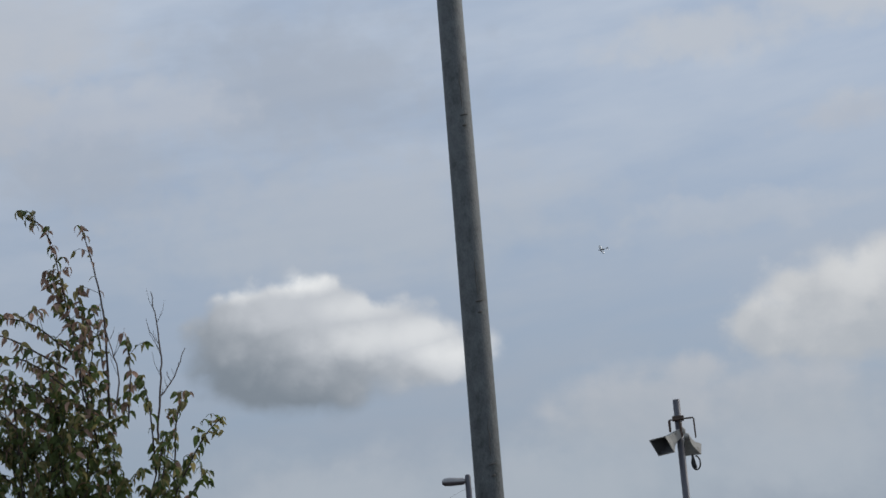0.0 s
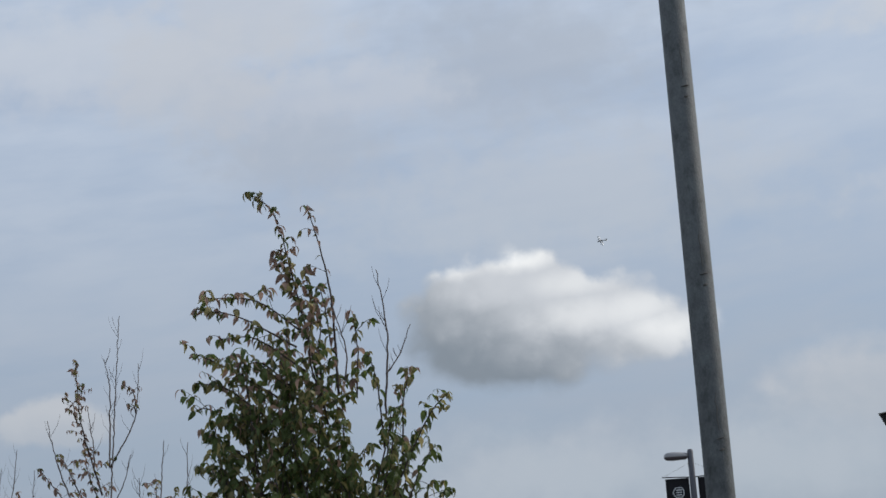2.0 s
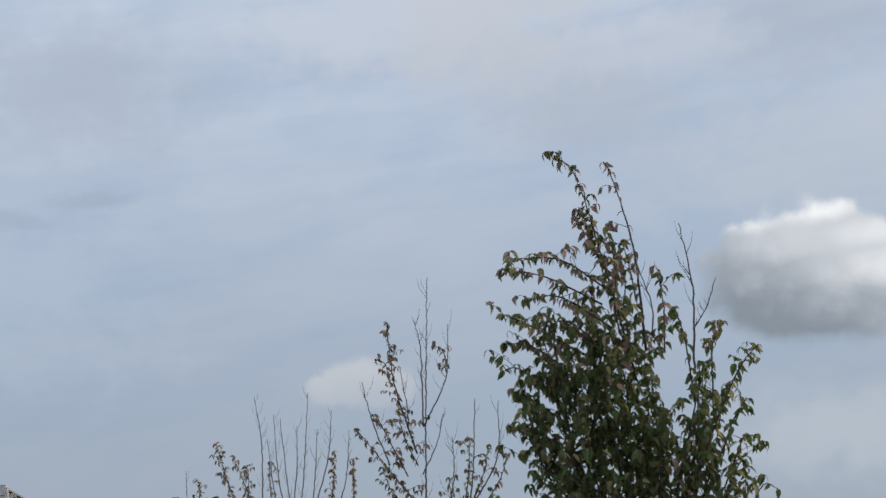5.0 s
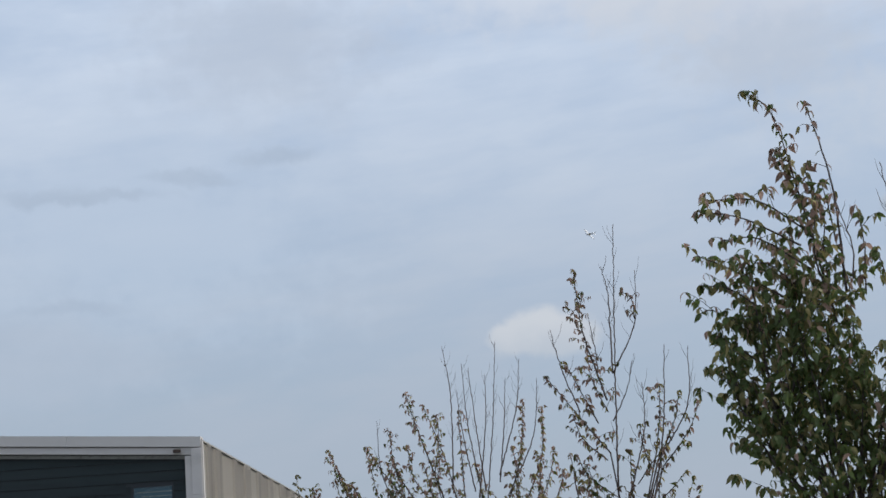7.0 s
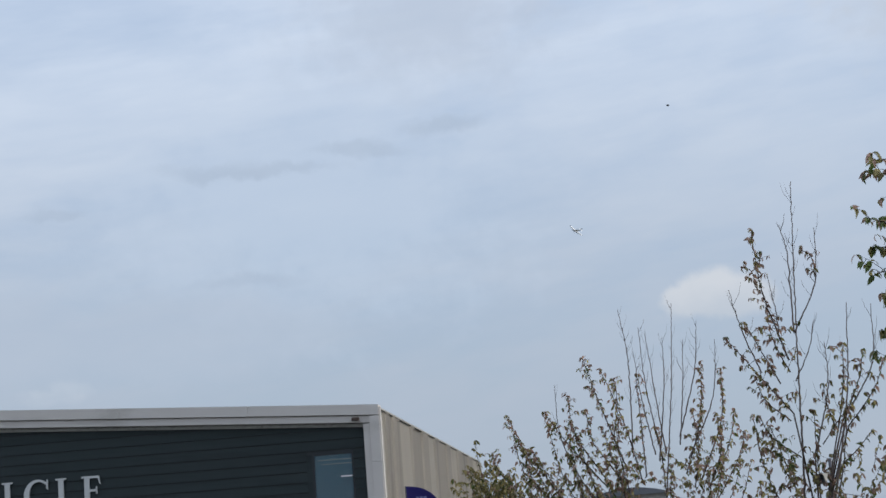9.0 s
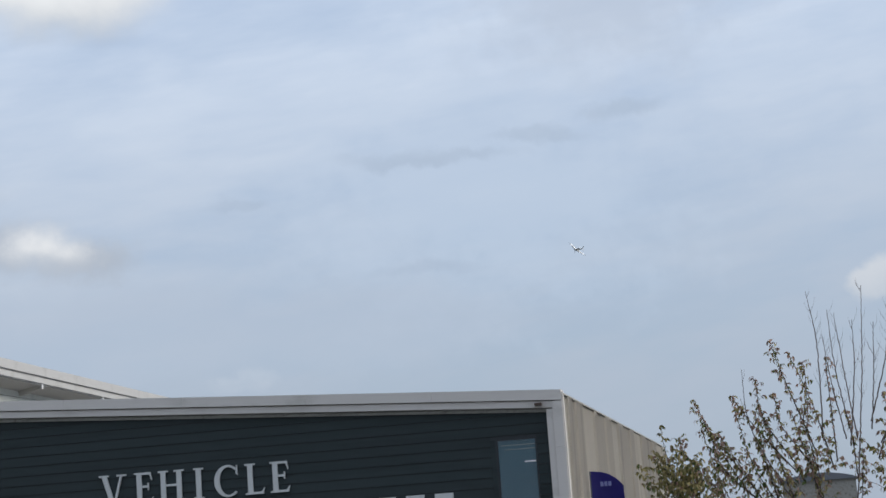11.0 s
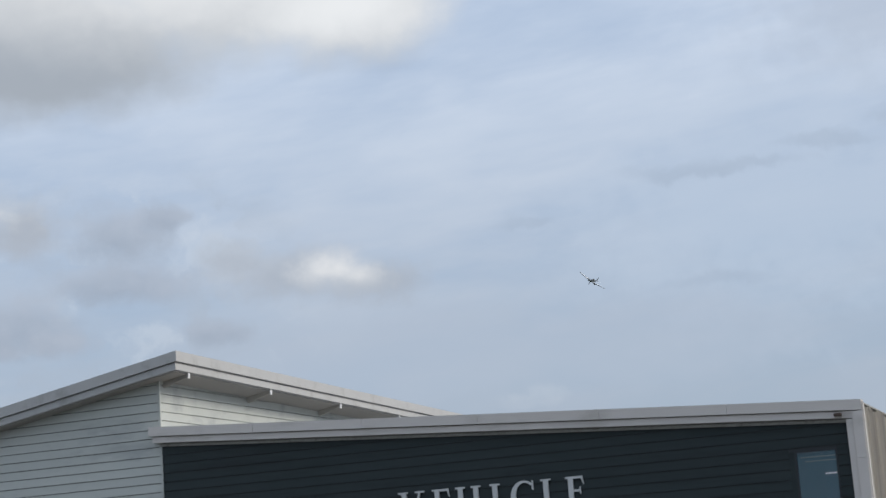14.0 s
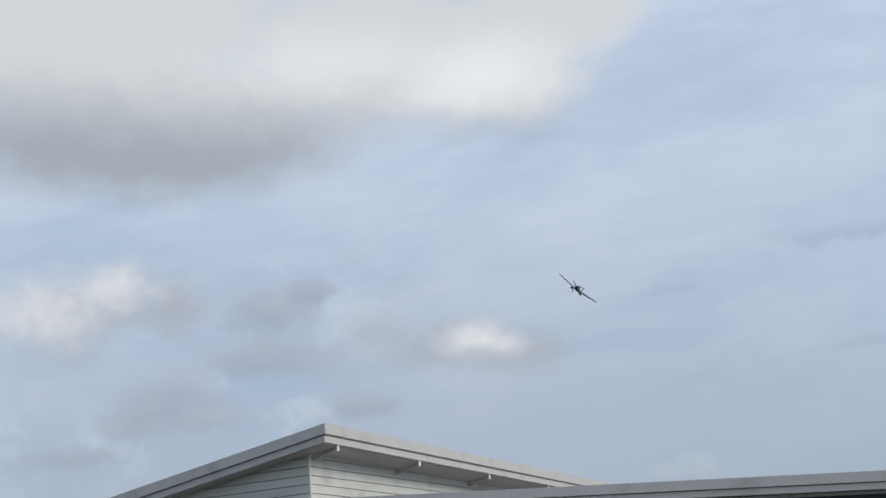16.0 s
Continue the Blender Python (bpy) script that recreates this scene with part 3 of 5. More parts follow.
def serif_letter(ch, h):
    """A Roman capital as plates: heavy and light strokes with bracketed serifs."""
    bm = bmesh.new()
    t, s, f = h * 0.17, h * 0.075, h * 0.055  # heavy stroke, light stroke, serif
    d = (-0.09, 0.0)

    def bar(x0, z0, x1, z1, w0, w1=None):
        w1 = w0 if w1 is None else w1
        prism(bm, [(x0 - w0 / 2, z0), (x0 + w0 / 2, z0), (x1 + w1 / 2, z1), (x1 - w1 / 2, z1)], *d)

    def stem(x):
        bar(x, 0, x, h, t)
        for z0, z1 in ((0, f), (h - f, h)):
            prism(bm, [(x - t, z0), (x + t, z0), (x + t, z1), (x - t, z1)], -0.092, 0.002)

    def tongue(x0, x1, z, up):
        prism(bm, [(x0, z), (x1, z), (x1, z + s), (x0, z + s)], -0.088, 0.001)
        prism(bm, [(x1 - s, z + (s if up else 0)), (x1, z + (s if up else 0)), (x1 + s * 0.5, z + up * h * 0.2), (x1 + s * 0.2, z + up * h * 0.2)], -0.086, 0.001)

    if ch == "V":
        bar(h * 0.42, 0, h * 0.12, h, t * 0.9, t)
        bar(h * 0.46, 0, h * 0.74, h, s)
        for x in (0.12, 0.74):
            prism(bm, [(h * x - t, h - f), (h * x + t, h - f), (h * x + t, h), (h * x - t, h)], -0.092, 0.002)
        w = 0.86
    elif ch in "EL":
        stem(t)
        tongue(t, h * 0.62, 0.0, 1)
        if ch == "E":
            tongue(t, h * 0.58, h - s, -1)
            prism(bm, [(t, h * 0.5), (h * 0.48, h * 0.5), (h * 0.48, h * 0.5 + s), (t, h * 0.5 + s)], -0.088, 0.001)
            prism(bm, [(h * 0.46, h * 0.42), (h * 0.5, h * 0.42), (h * 0.5, h * 0.66), (h * 0.46, h * 0.66)], -0.086, 0.001)
        w = 0.68
    elif ch == "H":
        stem(t)
        stem(h * 0.72)
        prism(bm, [(t, h * 0.48), (h * 0.72, h * 0.48), (h * 0.72, h * 0.48 + s), (t, h * 0.48 + s)], -0.088, 0.001)
        w = 0.9
    elif ch == "I":
        stem(t)
        w = 0.36
    else:
        n = 26
        inner, outer = [], []
        for i in range(n + 1):
            a = radians(48 + 264 * i / n)
            k = 0.5 - 0.5 * math.cos(a)
            thick = s * 0.9 + (t * 1.05 - s * 0.9) * k
            outer.append((h * (0.46 + 0.46 * math.cos(a)), h * (0.5 + 0.52 * math.sin(a))))
            inner.append((h * (0.46 + 0.46 * math.cos(a)) - thick * math.cos(a), h * (0.5 + 0.52 * math.sin(a)) - thick * 0.6 * math.sin(a)))
        for i in range(n):
            prism(bm, [outer[i], outer[i + 1], inner[i + 1], inner[i]], *d)
        prism(bm, [(h * 0.74, h * 0.72), (h * 0.80, h * 0.68), (h * 0.80, h * 1.0), (h * 0.76, h * 1.0)], -0.088, 0.001)
        w = 0.86
    return bm, w


def build_sign():
    sign = thing("wall_sign", HALL @ pose(0, FRONT - 0.06, 4.60), "raised white serif lettering on charcoal cladding", "sign")
    for ch, x in (("V", -30.90), ("E", -29.30), ("H", -28.17), ("I", -26.52), ("C", -25.56), ("L", -24.13), ("E", -22.98)):
        bm, w = serif_letter(ch, 1.35)
        part("letter", bm, LETTER, sign, m=pose(x, 0, 0))
    # a second row below, too low to be read: plain blocks
    for k in range(19):
        if k != 12:
            x = -38.6 + 24.2 * k / 19
            bm = bmesh.new()
            box(bm, (x, -0.09, -1.9), (x + 0.82, 0, -0.60), 0.02)
            part("letter_block", bm, LETTER, sign)


def build_hall():
    hall = thing("museum_hall", HALL, "tall pale-clad museum hall with an overhanging sloped roof", "building")
    far = 126.0
    wall_top = lambda x: hall_top(x) - 0.75
    bm = bmesh.new()
    prism(bm, [(X_LEFT, 0), (X_SPLIT, 0), (X_SPLIT, wall_top(X_SPLIT) - 0.1), (X_LEFT, wall_top(X_LEFT) - 0.1)], FRONT + 0.02, FRONT + 0.3)
    part("wall", bm, HORN_DARK, hall, "dark backing behind the boards")

    def outline(za, zb):
        p = [(X_LEFT, za), (X_SPLIT, za), (X_SPLIT, zb), (X_LEFT, zb)]
        return clip(p, -HALL_SLOPE, 1, wall_top(0))

    lapped_boards(hall, "cladding_board", outline, 0.434, 0.12, 13.2, FRONT, BOARD_PALE)
    # the clear wall over the aisle roof, boards along y
    z = 8.366
    while z < 12.9:
        bm = bmesh.new()
        zt = min(z + 0.434, 12.9)
        a = [(FRONT + 0.02, z + 0.03), (far, z + 0.03), (far, zt), (FRONT + 0.02, zt)]
        a = clip(a, BACK_FALL * 1.55, 1, 12.62 + BACK_FALL * 1.55 * FRONT)
        if len(a) >= 3:
            fr = [bm.verts.new((X_SPLIT + 0.012 + 0.045 * (1 - (pz - z) / 0.434), py, pz)) for py, pz in a]
            bk = [bm.verts.new((X_SPLIT - 0.03, py, pz)) for py, pz in a]
            n = len(a)
            fs = [bm.faces.new(fr), bm.faces.new(bk[::-1])] + [bm.faces.new((fr[(i + 1) % n], fr[i], bk[i], bk[(i + 1) % n])) for i in range(n)]
            bmesh.ops.recalc_face_normals(bm, faces=fs)
            part("cladding_board", bm, BOARD_PALE, hall)
        z += 0.434
    bm = bmesh.new()
    prism(bm, [(X_SPLIT - 0.3, 0), (X_SPLIT - 0.04, 0), (X_SPLIT - 0.04, 11.6), (X_SPLIT - 0.3, 11.6)], FRONT + 0.3, far)
    part("side_wall", bm, BOARD_PALE, hall)
    bm = bmesh.new()
    box(bm, (X_SPLIT - 0.06, FRONT - 0.075, 0), (X_SPLIT + 0.075, FRONT + 0.06, 12.45))
    part("corner_trim", bm, BOARD_PALE, hall)
    # roof slab with its two-step fascia, falling gently to the back
    fall = BACK_FALL * 1.5

    def slab(name, x0, x1, y0, y1, d0, d1, mat, label=""):
        bm = bmesh.new()
        c = []
        for y in (y0, y1):
            for x, d in ((x0, d1), (x1, d1), (x1, d0), (x0, d0)):
                c.append(bm.verts.new((x, y, hall_top(x) - d - fall * (y - y0))))
        for f in ((0, 1, 2, 3), (7, 6, 5, 4), (0, 4, 5, 1), (1, 5, 6, 2), (2, 6, 7, 3), (3, 7, 4, 0)):
            bm.faces.new([c[i] for i in f])
        bmesh.ops.recalc_face_normals(bm, faces=bm.faces[:])
        return part(name, bm, mat, hall, label)

    slab("roof", X_LEFT - 1, APEX_X, FRONT - 1.1, far, 0.0, 0.5, FASCIA_HALL, "roof edge with a pale metal fascia")
    slab("lower_fascia", X_LEFT - 1, APEX_X - 0.12, FRONT - 0.98, far, 0.535, 0.87, FASCIA_HALL)
    slab("soffit", X_LEFT - 1, APEX_X - 0.3, FRONT - 0.85, far, 0.70, 0.93, SOFFIT, "cream soffit")
    # raking brackets under the long overhang
    for y in (FRONT + 0.45, FRONT + 9.3, FRONT + 18.25, FRONT + 27.1, FRONT + 36.0):
        zt = hall_top(APEX_X) - 0.93 - fall * (y - FRONT + 1.1)
        bm = bmesh.new()
        pts = [(X_SPLIT, zt - 0.56), (X_SPLIT, zt - 0.25), (APEX_X - 0.25, zt - 0.01), (APEX_X - 0.25, zt - 0.20), (APEX_X - 0.34, zt - 0.22)]
        prism(bm, pts, y - 0.09, y + 0.09)
        b = part("bracket", bm, SOFFIT, hall)
        bm = bmesh.new()
        box(bm, (APEX_X - 0.248, y - 0.1, zt - 0.25), (APEX_X - 0.19, y + 0.1, zt + 0.07))
        part("bracket_cap", bm, BRACKET, b, "white end cap")


build_aisle()
build_hall()
build_sign()


# ---- poles ----
def build_column():
    x, y, _ = polar(-0.86, 13.5)
    column = thing("steel_column", pose(x, y, 0, 0, 0, 0), "tall weathered galvanised steel column", "pole")
    bm = bmesh.new()
    tube(bm, [(0, 0, 0), (0, 0, 1.2), (0, 0, 9.8)], [0.116, 0.109, 0.094], 28)
    part("shaft", bm, GALVANISED, column, smooth=True)
    bm = bmesh.new()
    tube(bm, [(0, 0, 0.03), (0, 0, 0.06)], 0.2, 20)
    part("base_plate", bm, GALVANISED, column)
    # worn lips where straps were, each with a knot below it and a dark streak above
    for z in (2.9, 4.13, 5.60):
        r = 0.1105 - 0.0017 * z
        for dz, half, deep, thick in ((0.0, 0.034, 0.010, 0.006), (-0.085, 0.024, -0.02, 0.014)):
            bm = bmesh.new()
            arc = [radians(-90 + 22 + half / r * 57.3 * k / 4) for k in range(-4, 5)]
            tube(bm, [((r + deep * 0.3) * math.cos(a), (r + deep * 0.3) * math.sin(a), z + dz + 0.006 * math.sin(5 * a)) for a in arc], [thick * (0.25 + 0.75 * math.cos(k * 0.36)) for k in range(-4, 5)], 6)
            part("strap_scar", bm, LICHEN, column, "dark worn lip", smooth=True)
        bm = bmesh.new()
        a = radians(-90 + 16)
        tube(bm, [((r - 0.002) * math.cos(a + 0.06 * math.sin(9 * k)), (r - 0.002) * math.sin(a + 0.06 * math.sin(9 * k)), z + 0.05 + 0.055 * k) for k in range(7)], [0.002, 0.005, 0.004, 0.006, 0.005, 0.003, 0.001], 5)
        part("rust_streak", bm, LICHEN, column, "dark streak", smooth=True)


def horn_mesh():
    """A rectangular horn along -y, its mouth open, and its dark inside."""
    bm = bmesh.new()
    prof = [(0.0, 0.07, 0.07), (-0.14, 0.09, 0.08), (-0.30, 0.16, 0.11), (-0.42, 0.25, 0.16), (-0.44, 0.265, 0.17)]
    rings = [[bm.verts.new((sx * w, y, sz * h)) for sx, sz in ((-1, -1), (1, -1), (1, 1), (-1, 1))] for y, w, h in prof]
    for a, b in zip(rings, rings[1:]):
        for k in range(4):
            bm.faces.new((a[k], a[(k + 1) % 4], b[(k + 1) % 4], b[k]))
    bm.faces.new(rings[0])
    inner = [[bm.verts.new((sx * w, y, sz * h)) for sx, sz in ((-1, -1), (1, -1), (1, 1), (-1, 1))] for y, w, h in ((-0.44, 0.245, 0.15), (-0.30, 0.13, 0.09), (-0.16, 0.06, 0.05))]
    for k in range(4):
        bm.faces.new((rings[-1][k], rings[-1][(k + 1) % 4], inner[0][(k + 1) % 4], inner[0][k]))
    for a, b in zip(inner, inner[1:]):
        for k in range(4):
            bm.faces.new((a[k], a[(k + 1) % 4], b[(k + 1) % 4], b[k])).material_index = 1
    bm.faces.new(inner[-1]).material_index = 1
    bmesh.ops.recalc_face_normals(bm, faces=bm.faces[:])
    return bm


def speaker_mast(az, dist, top, label, turns):
    x, y, _ = polar(az, dist)
    mast = thing("loudspeaker_mast", pose(x, y, 0, 0, 0, az), label, "loudspeaker", "loudspeaker masts")
    bm = bmesh.new()
    tube(bm, [(0, 0, 0), (0, 0, top)], 0.052, 14)
    part("mast", bm, GREY_PAINT, mast, smooth=True)
    bm = bmesh.new()
    box(bm, (-0.085, -0.075, top - 0.31), (0.085, 0.07, top - 0.24), 0.012)
    part("clamp", bm, RUST, mast, "rusted steel clamp")
    # a bent flat bar that carries the horns: across the clamp and down on both sides
    bm = bmesh.new()
    tube(bm, [(-0.13, -0.06, top - 0.47), (-0.13, -0.07, top - 0.31), (-0.12, -0.08, top - 0.30), (0.21, -0.08, top - 0.29), (0.22, -0.08, top - 0.31), (0.225, -0.06, top - 0.58)], [0.018, 0.020, 0.014, 0.013, 0.014, 0.012], 6)
    part("bracket_bar", bm, RUST, mast, "dark bent bracket bar")
    bm = bmesh.new()
    tube(bm, [(0.02, -0.07, top - 0.33), (0.03, -0.075, top - 0.55)], [0.022, 0.016], 6)
    part("bracket_strap", bm, RUST, mast)
    for rz, dx, dz, dip, size in turns:
        horn = part("horn", horn_mesh(), [HORN_GREY, HORN_DARK], mast, "grey horn with a dark mouth", m=pose(dx, -0.04, top - dz, dip, 0, rz) @ Matrix.Scale(size, 4))
        bm = bmesh.new()
        tube(bm, [(0, 0.0, 0), (0, 0.12, 0), (0, 0.15, 0)], [0.07, 0.07, 0.045], 14)
        part("driver", bm, HORN_GREY, horn, smooth=True)
    bm = bmesh.new()
    pts = [(0.19 + 0.06 * math.sin(a), -0.06, top - 0.94 + 0.10 * math.cos(a)) for a in [k * math.pi / 8 for k in range(15)]]
    tube(bm, pts, 0.011, 6)
    tube(bm, [(0.15, -0.05, top - 0.82), (0.155, -0.06, top - 0.90), (0.17, -0.06, top - 0.99), (0.19, -0.06, top - 1.02)], [0.016, 0.026, 0.03, 0.012], 7)
    part("cable", bm, CABLE, mast, "black looped cable")
    return mast


def build_lamp_post():
    x, y, _ = polar(-0.22, 45.0)
    post = thing("street_lamp", pose(x, y, 0, 0, 0, 0), "grey street lamp with a short arm between black banners", "street lamp")
    top = 5.86
    bm = bmesh.new()
    tube(bm, [(0, 0, 0), (0, 0, top - 0.05), (0, 0, top)], [0.085, 0.075, 0.05], 14)
    part("post", bm, GREY_PAINT, post, smooth=True)
    bm = bmesh.new()
    tube(bm, [(-0.05, 0, top - 0.13), (-0.2, 0, top - 0.15)], 0.03, 8)
    part("arm", bm, GREY_PAINT, post)
    bm = bmesh.new()
    rings = []
    for px, w, h in ((-0.06, 0.05, 0.05), (-0.12, 0.12, 0.10), (-0.45, 0.14, 0.125), (-0.60, 0.11, 0.11), (-0.66, 0.05, 0.05)):
        rings.append([bm.verts.new((px, w * math.cos(a), top - 0.17 - 0.02 * (px + 0.3) + h * math.sin(a) * (1.0 if math.sin(a) > 0 else 0.75))) for a in [2 * math.pi * k / 14 for k in range(14)]])
    for a, b in zip(rings, rings[1:]):
        for k in range(14):
            f = bm.faces.new((a[k], a[(k + 1) % 14], b[(k + 1) % 14], b[k]))
            f.material_index = 1 if k >= 7 else 0
    bm.faces.new(rings[0])
    bm.faces.new(rings[-1])
    bmesh.ops.recalc_face_normals(bm, faces=bm.faces[:])
    part("lamp_head", bm, [LAMP_BODY, LAMP_UNDER], post, "pale housing with a dark underside", smooth=True)
    for side, x0, x1 in ((-1, -0.68, -0.09), (1, 0.13, 0.74)):
        bm = bmesh.new()
        tube(bm, [(0, 0, 5.160), (side * 0.76, 0, 5.200)], 0.014, 6)
        part("banner_arm", bm, CABLE, post)
        bm = bmesh.new()
        tube(bm, [(side * 0.02, 0, 5.530), (side * 0.7, 0, 5.220)], 0.003, 4)
        part("stay_wire", bm, GREY_PAINT, post)
        bm = bmesh.new()
        n = 10
        fr = [[bm.verts.new((xx, 0.012 * math.sin(5 * xx + 1.7 * zz), zz)) for xx in [x0 + (x1 - x0) * i / 6 for i in range(7)]] for zz in [5.150 - 2.2 * j / n for j in range(n + 1)]]
        for a, b in zip(fr, fr[1:]):
            for i in range(6):
                bm.faces.new((a[i], b[i], b[i + 1], a[i + 1]))
        bmesh.ops.solidify(bm, geom=list(bm.faces), thickness=0.008)
        banner = part("banner", bm, BANNER, post, "black hanging banner with white print")
        c = (x0 + x1) / 2
        # emblem: a pointed shield outline with three bars; then print blocks reading downwards
        bm = bmesh.new()
        sh = [(-0.15, 0.0), (-0.07, 0.13), (0.10, 0.13), (0.15, 0.06), (0.15, -0.06), (0.10, -0.13), (-0.07, -0.13)]
        for p, q in zip(sh, sh[1:] + sh[:1]):
            prism(bm, [(c + p[0], 4.800 + p[1]), (c + q[0], 4.800 + q[1]), (c + q[0] * 0.82, 4.800 + q[1] * 0.82), (c + p[0] * 0.82, 4.800 + p[1] * 0.82)], -0.03, -0.02)
        for dz in (-0.06, 0.0, 0.06):
            prism(bm, [(c - 0.05, 4.785 + dz), (c + 0.09, 4.785 + dz), (c + 0.09, 4.815 + dz), (c - 0.05, 4.815 + dz)], -0.03, -0.02)
        part("emblem", bm, BANNER_MARK, banner, "white shield emblem")
        z = 4.560
        for hgt in (0.24, 0.2, 0.2, 0.17, 0.2):
            bm = bmesh.new()
            for k in range(2):
                prism(bm, [(c - 0.13, z - hgt + 0.03 + k * hgt * 0.5), (c + 0.13, z - hgt + 0.03 + k * hgt * 0.5), (c + 0.13, z - hgt + 0.03 + k * hgt * 0.5 + hgt * 0.32), (c - 0.13, z - hgt + 0.03 + k * hgt * 0.5 + hgt * 0.32)], -0.03, -0.02)
            part("print_bar", bm, BANNER_MARK, banner)
            z -= hgt + 0.03


build_column()
speaker_mast(-7.08, 26.0, 4.87, "two grey horn loudspeakers on a thin grey mast", ((-56, -0.02, 0.50, 30, 0.80), (172, 0.10, 0.58, 34, 0.60)))
speaker_mast(17.3, 48.0, 3.25, "grey horn loudspeaker on a short mast behind trees", ((-50, -0.06, 0.4, 20, 0.85),))
build_lamp_post()


# ---- trees ----
def leaf_pose(at, turn, length, rnd, hang=0.0):
    """Where an arched leaf sits: y away from its twig, z up, tilted and rolled a little; hang adds to its droop."""
    return Matrix.Translation(at) @ pose(0, 0, 0, 0, 0, turn) @ pose(0, 0, 0, rnd.gauss(-44 - hang, 19), rnd.gauss(0, 30), 0) @ Matrix.Scale(length, 4)


LEAF_STATIONS = ((0.0, 0.0, 0.0), (0.78, 0.17, 0.04), (1.0, 0.42, 0.01), (0.72, 0.66, -0.13), (0.0, 0.88, -0.38))  # half width, along, up


def leaf_blade(bm, m, mat, wide=0.23):
    """A pointed leaf folded along its midrib, which bends down towards the tip."""
    rows = []
    for w, y, z in LEAF_STATIONS:
        k = w * wide
        side = (0,) if w == 0 else (-1, 0, 1)
        rows.append([bm.verts.new(m @ Vector((s * k, y - abs(s) * 0.03, z + abs(s) * 0.35 * k))) for s in side])
    for a, b in zip(rows, rows[1:]):
        if len(a) == 1:
            fs = [(a[0], b[1], b[0]), (a[0], b[2], b[1])]
        elif len(b) == 1:
            fs = [(a[0], a[1], b[0]), (a[1], a[2], b[0])]
        else:
            fs = [(a[0], a[1], b[1], b[0]), (a[1], a[2], b[2], b[1])]
        for f in fs:
            bm.faces.new(f).material_index = mat


LEAF_MATERIALS = [LEAF, LEAF_OLIVE, LEAF_BRONZE, LEAF_GOLD]
LEAF_MESHES = []
for k, wide in enumerate((0.21, 0.20, 0.19, 0.20)):
    bm = bmesh.new()
    leaf_blade(bm, Matrix.Identity(4), 0, wide)
    me = bpy.data.meshes.new("leaf")
    bm.to_mesh(me)
    bm.free()
    me.materials.append(LEAF_MATERIALS[k])
    LEAF_MESHES.append(me)


def curve(pts, n):
    """Points along a smooth line through pts."""
    out = []
    p = [Vector(q) for q in pts]
    p = [p[0] * 2 - p[1]] + p + [p[-1] * 2 - p[-2]]
    for i in range(1, len(p) - 2):
        for k in range(n):
            t = k / n
            out.append(0.5 * ((2 * p[i]) + (p[i + 1] - p[i - 1]) * t + (2 * p[i - 1] - 5 * p[i] + 4 * p[i + 1] - p[i + 2]) * t * t + (3 * p[i] - p[i - 1] - 3 * p[i + 1] + p[i + 2]) * t ** 3))
    return out + [p[-2]]


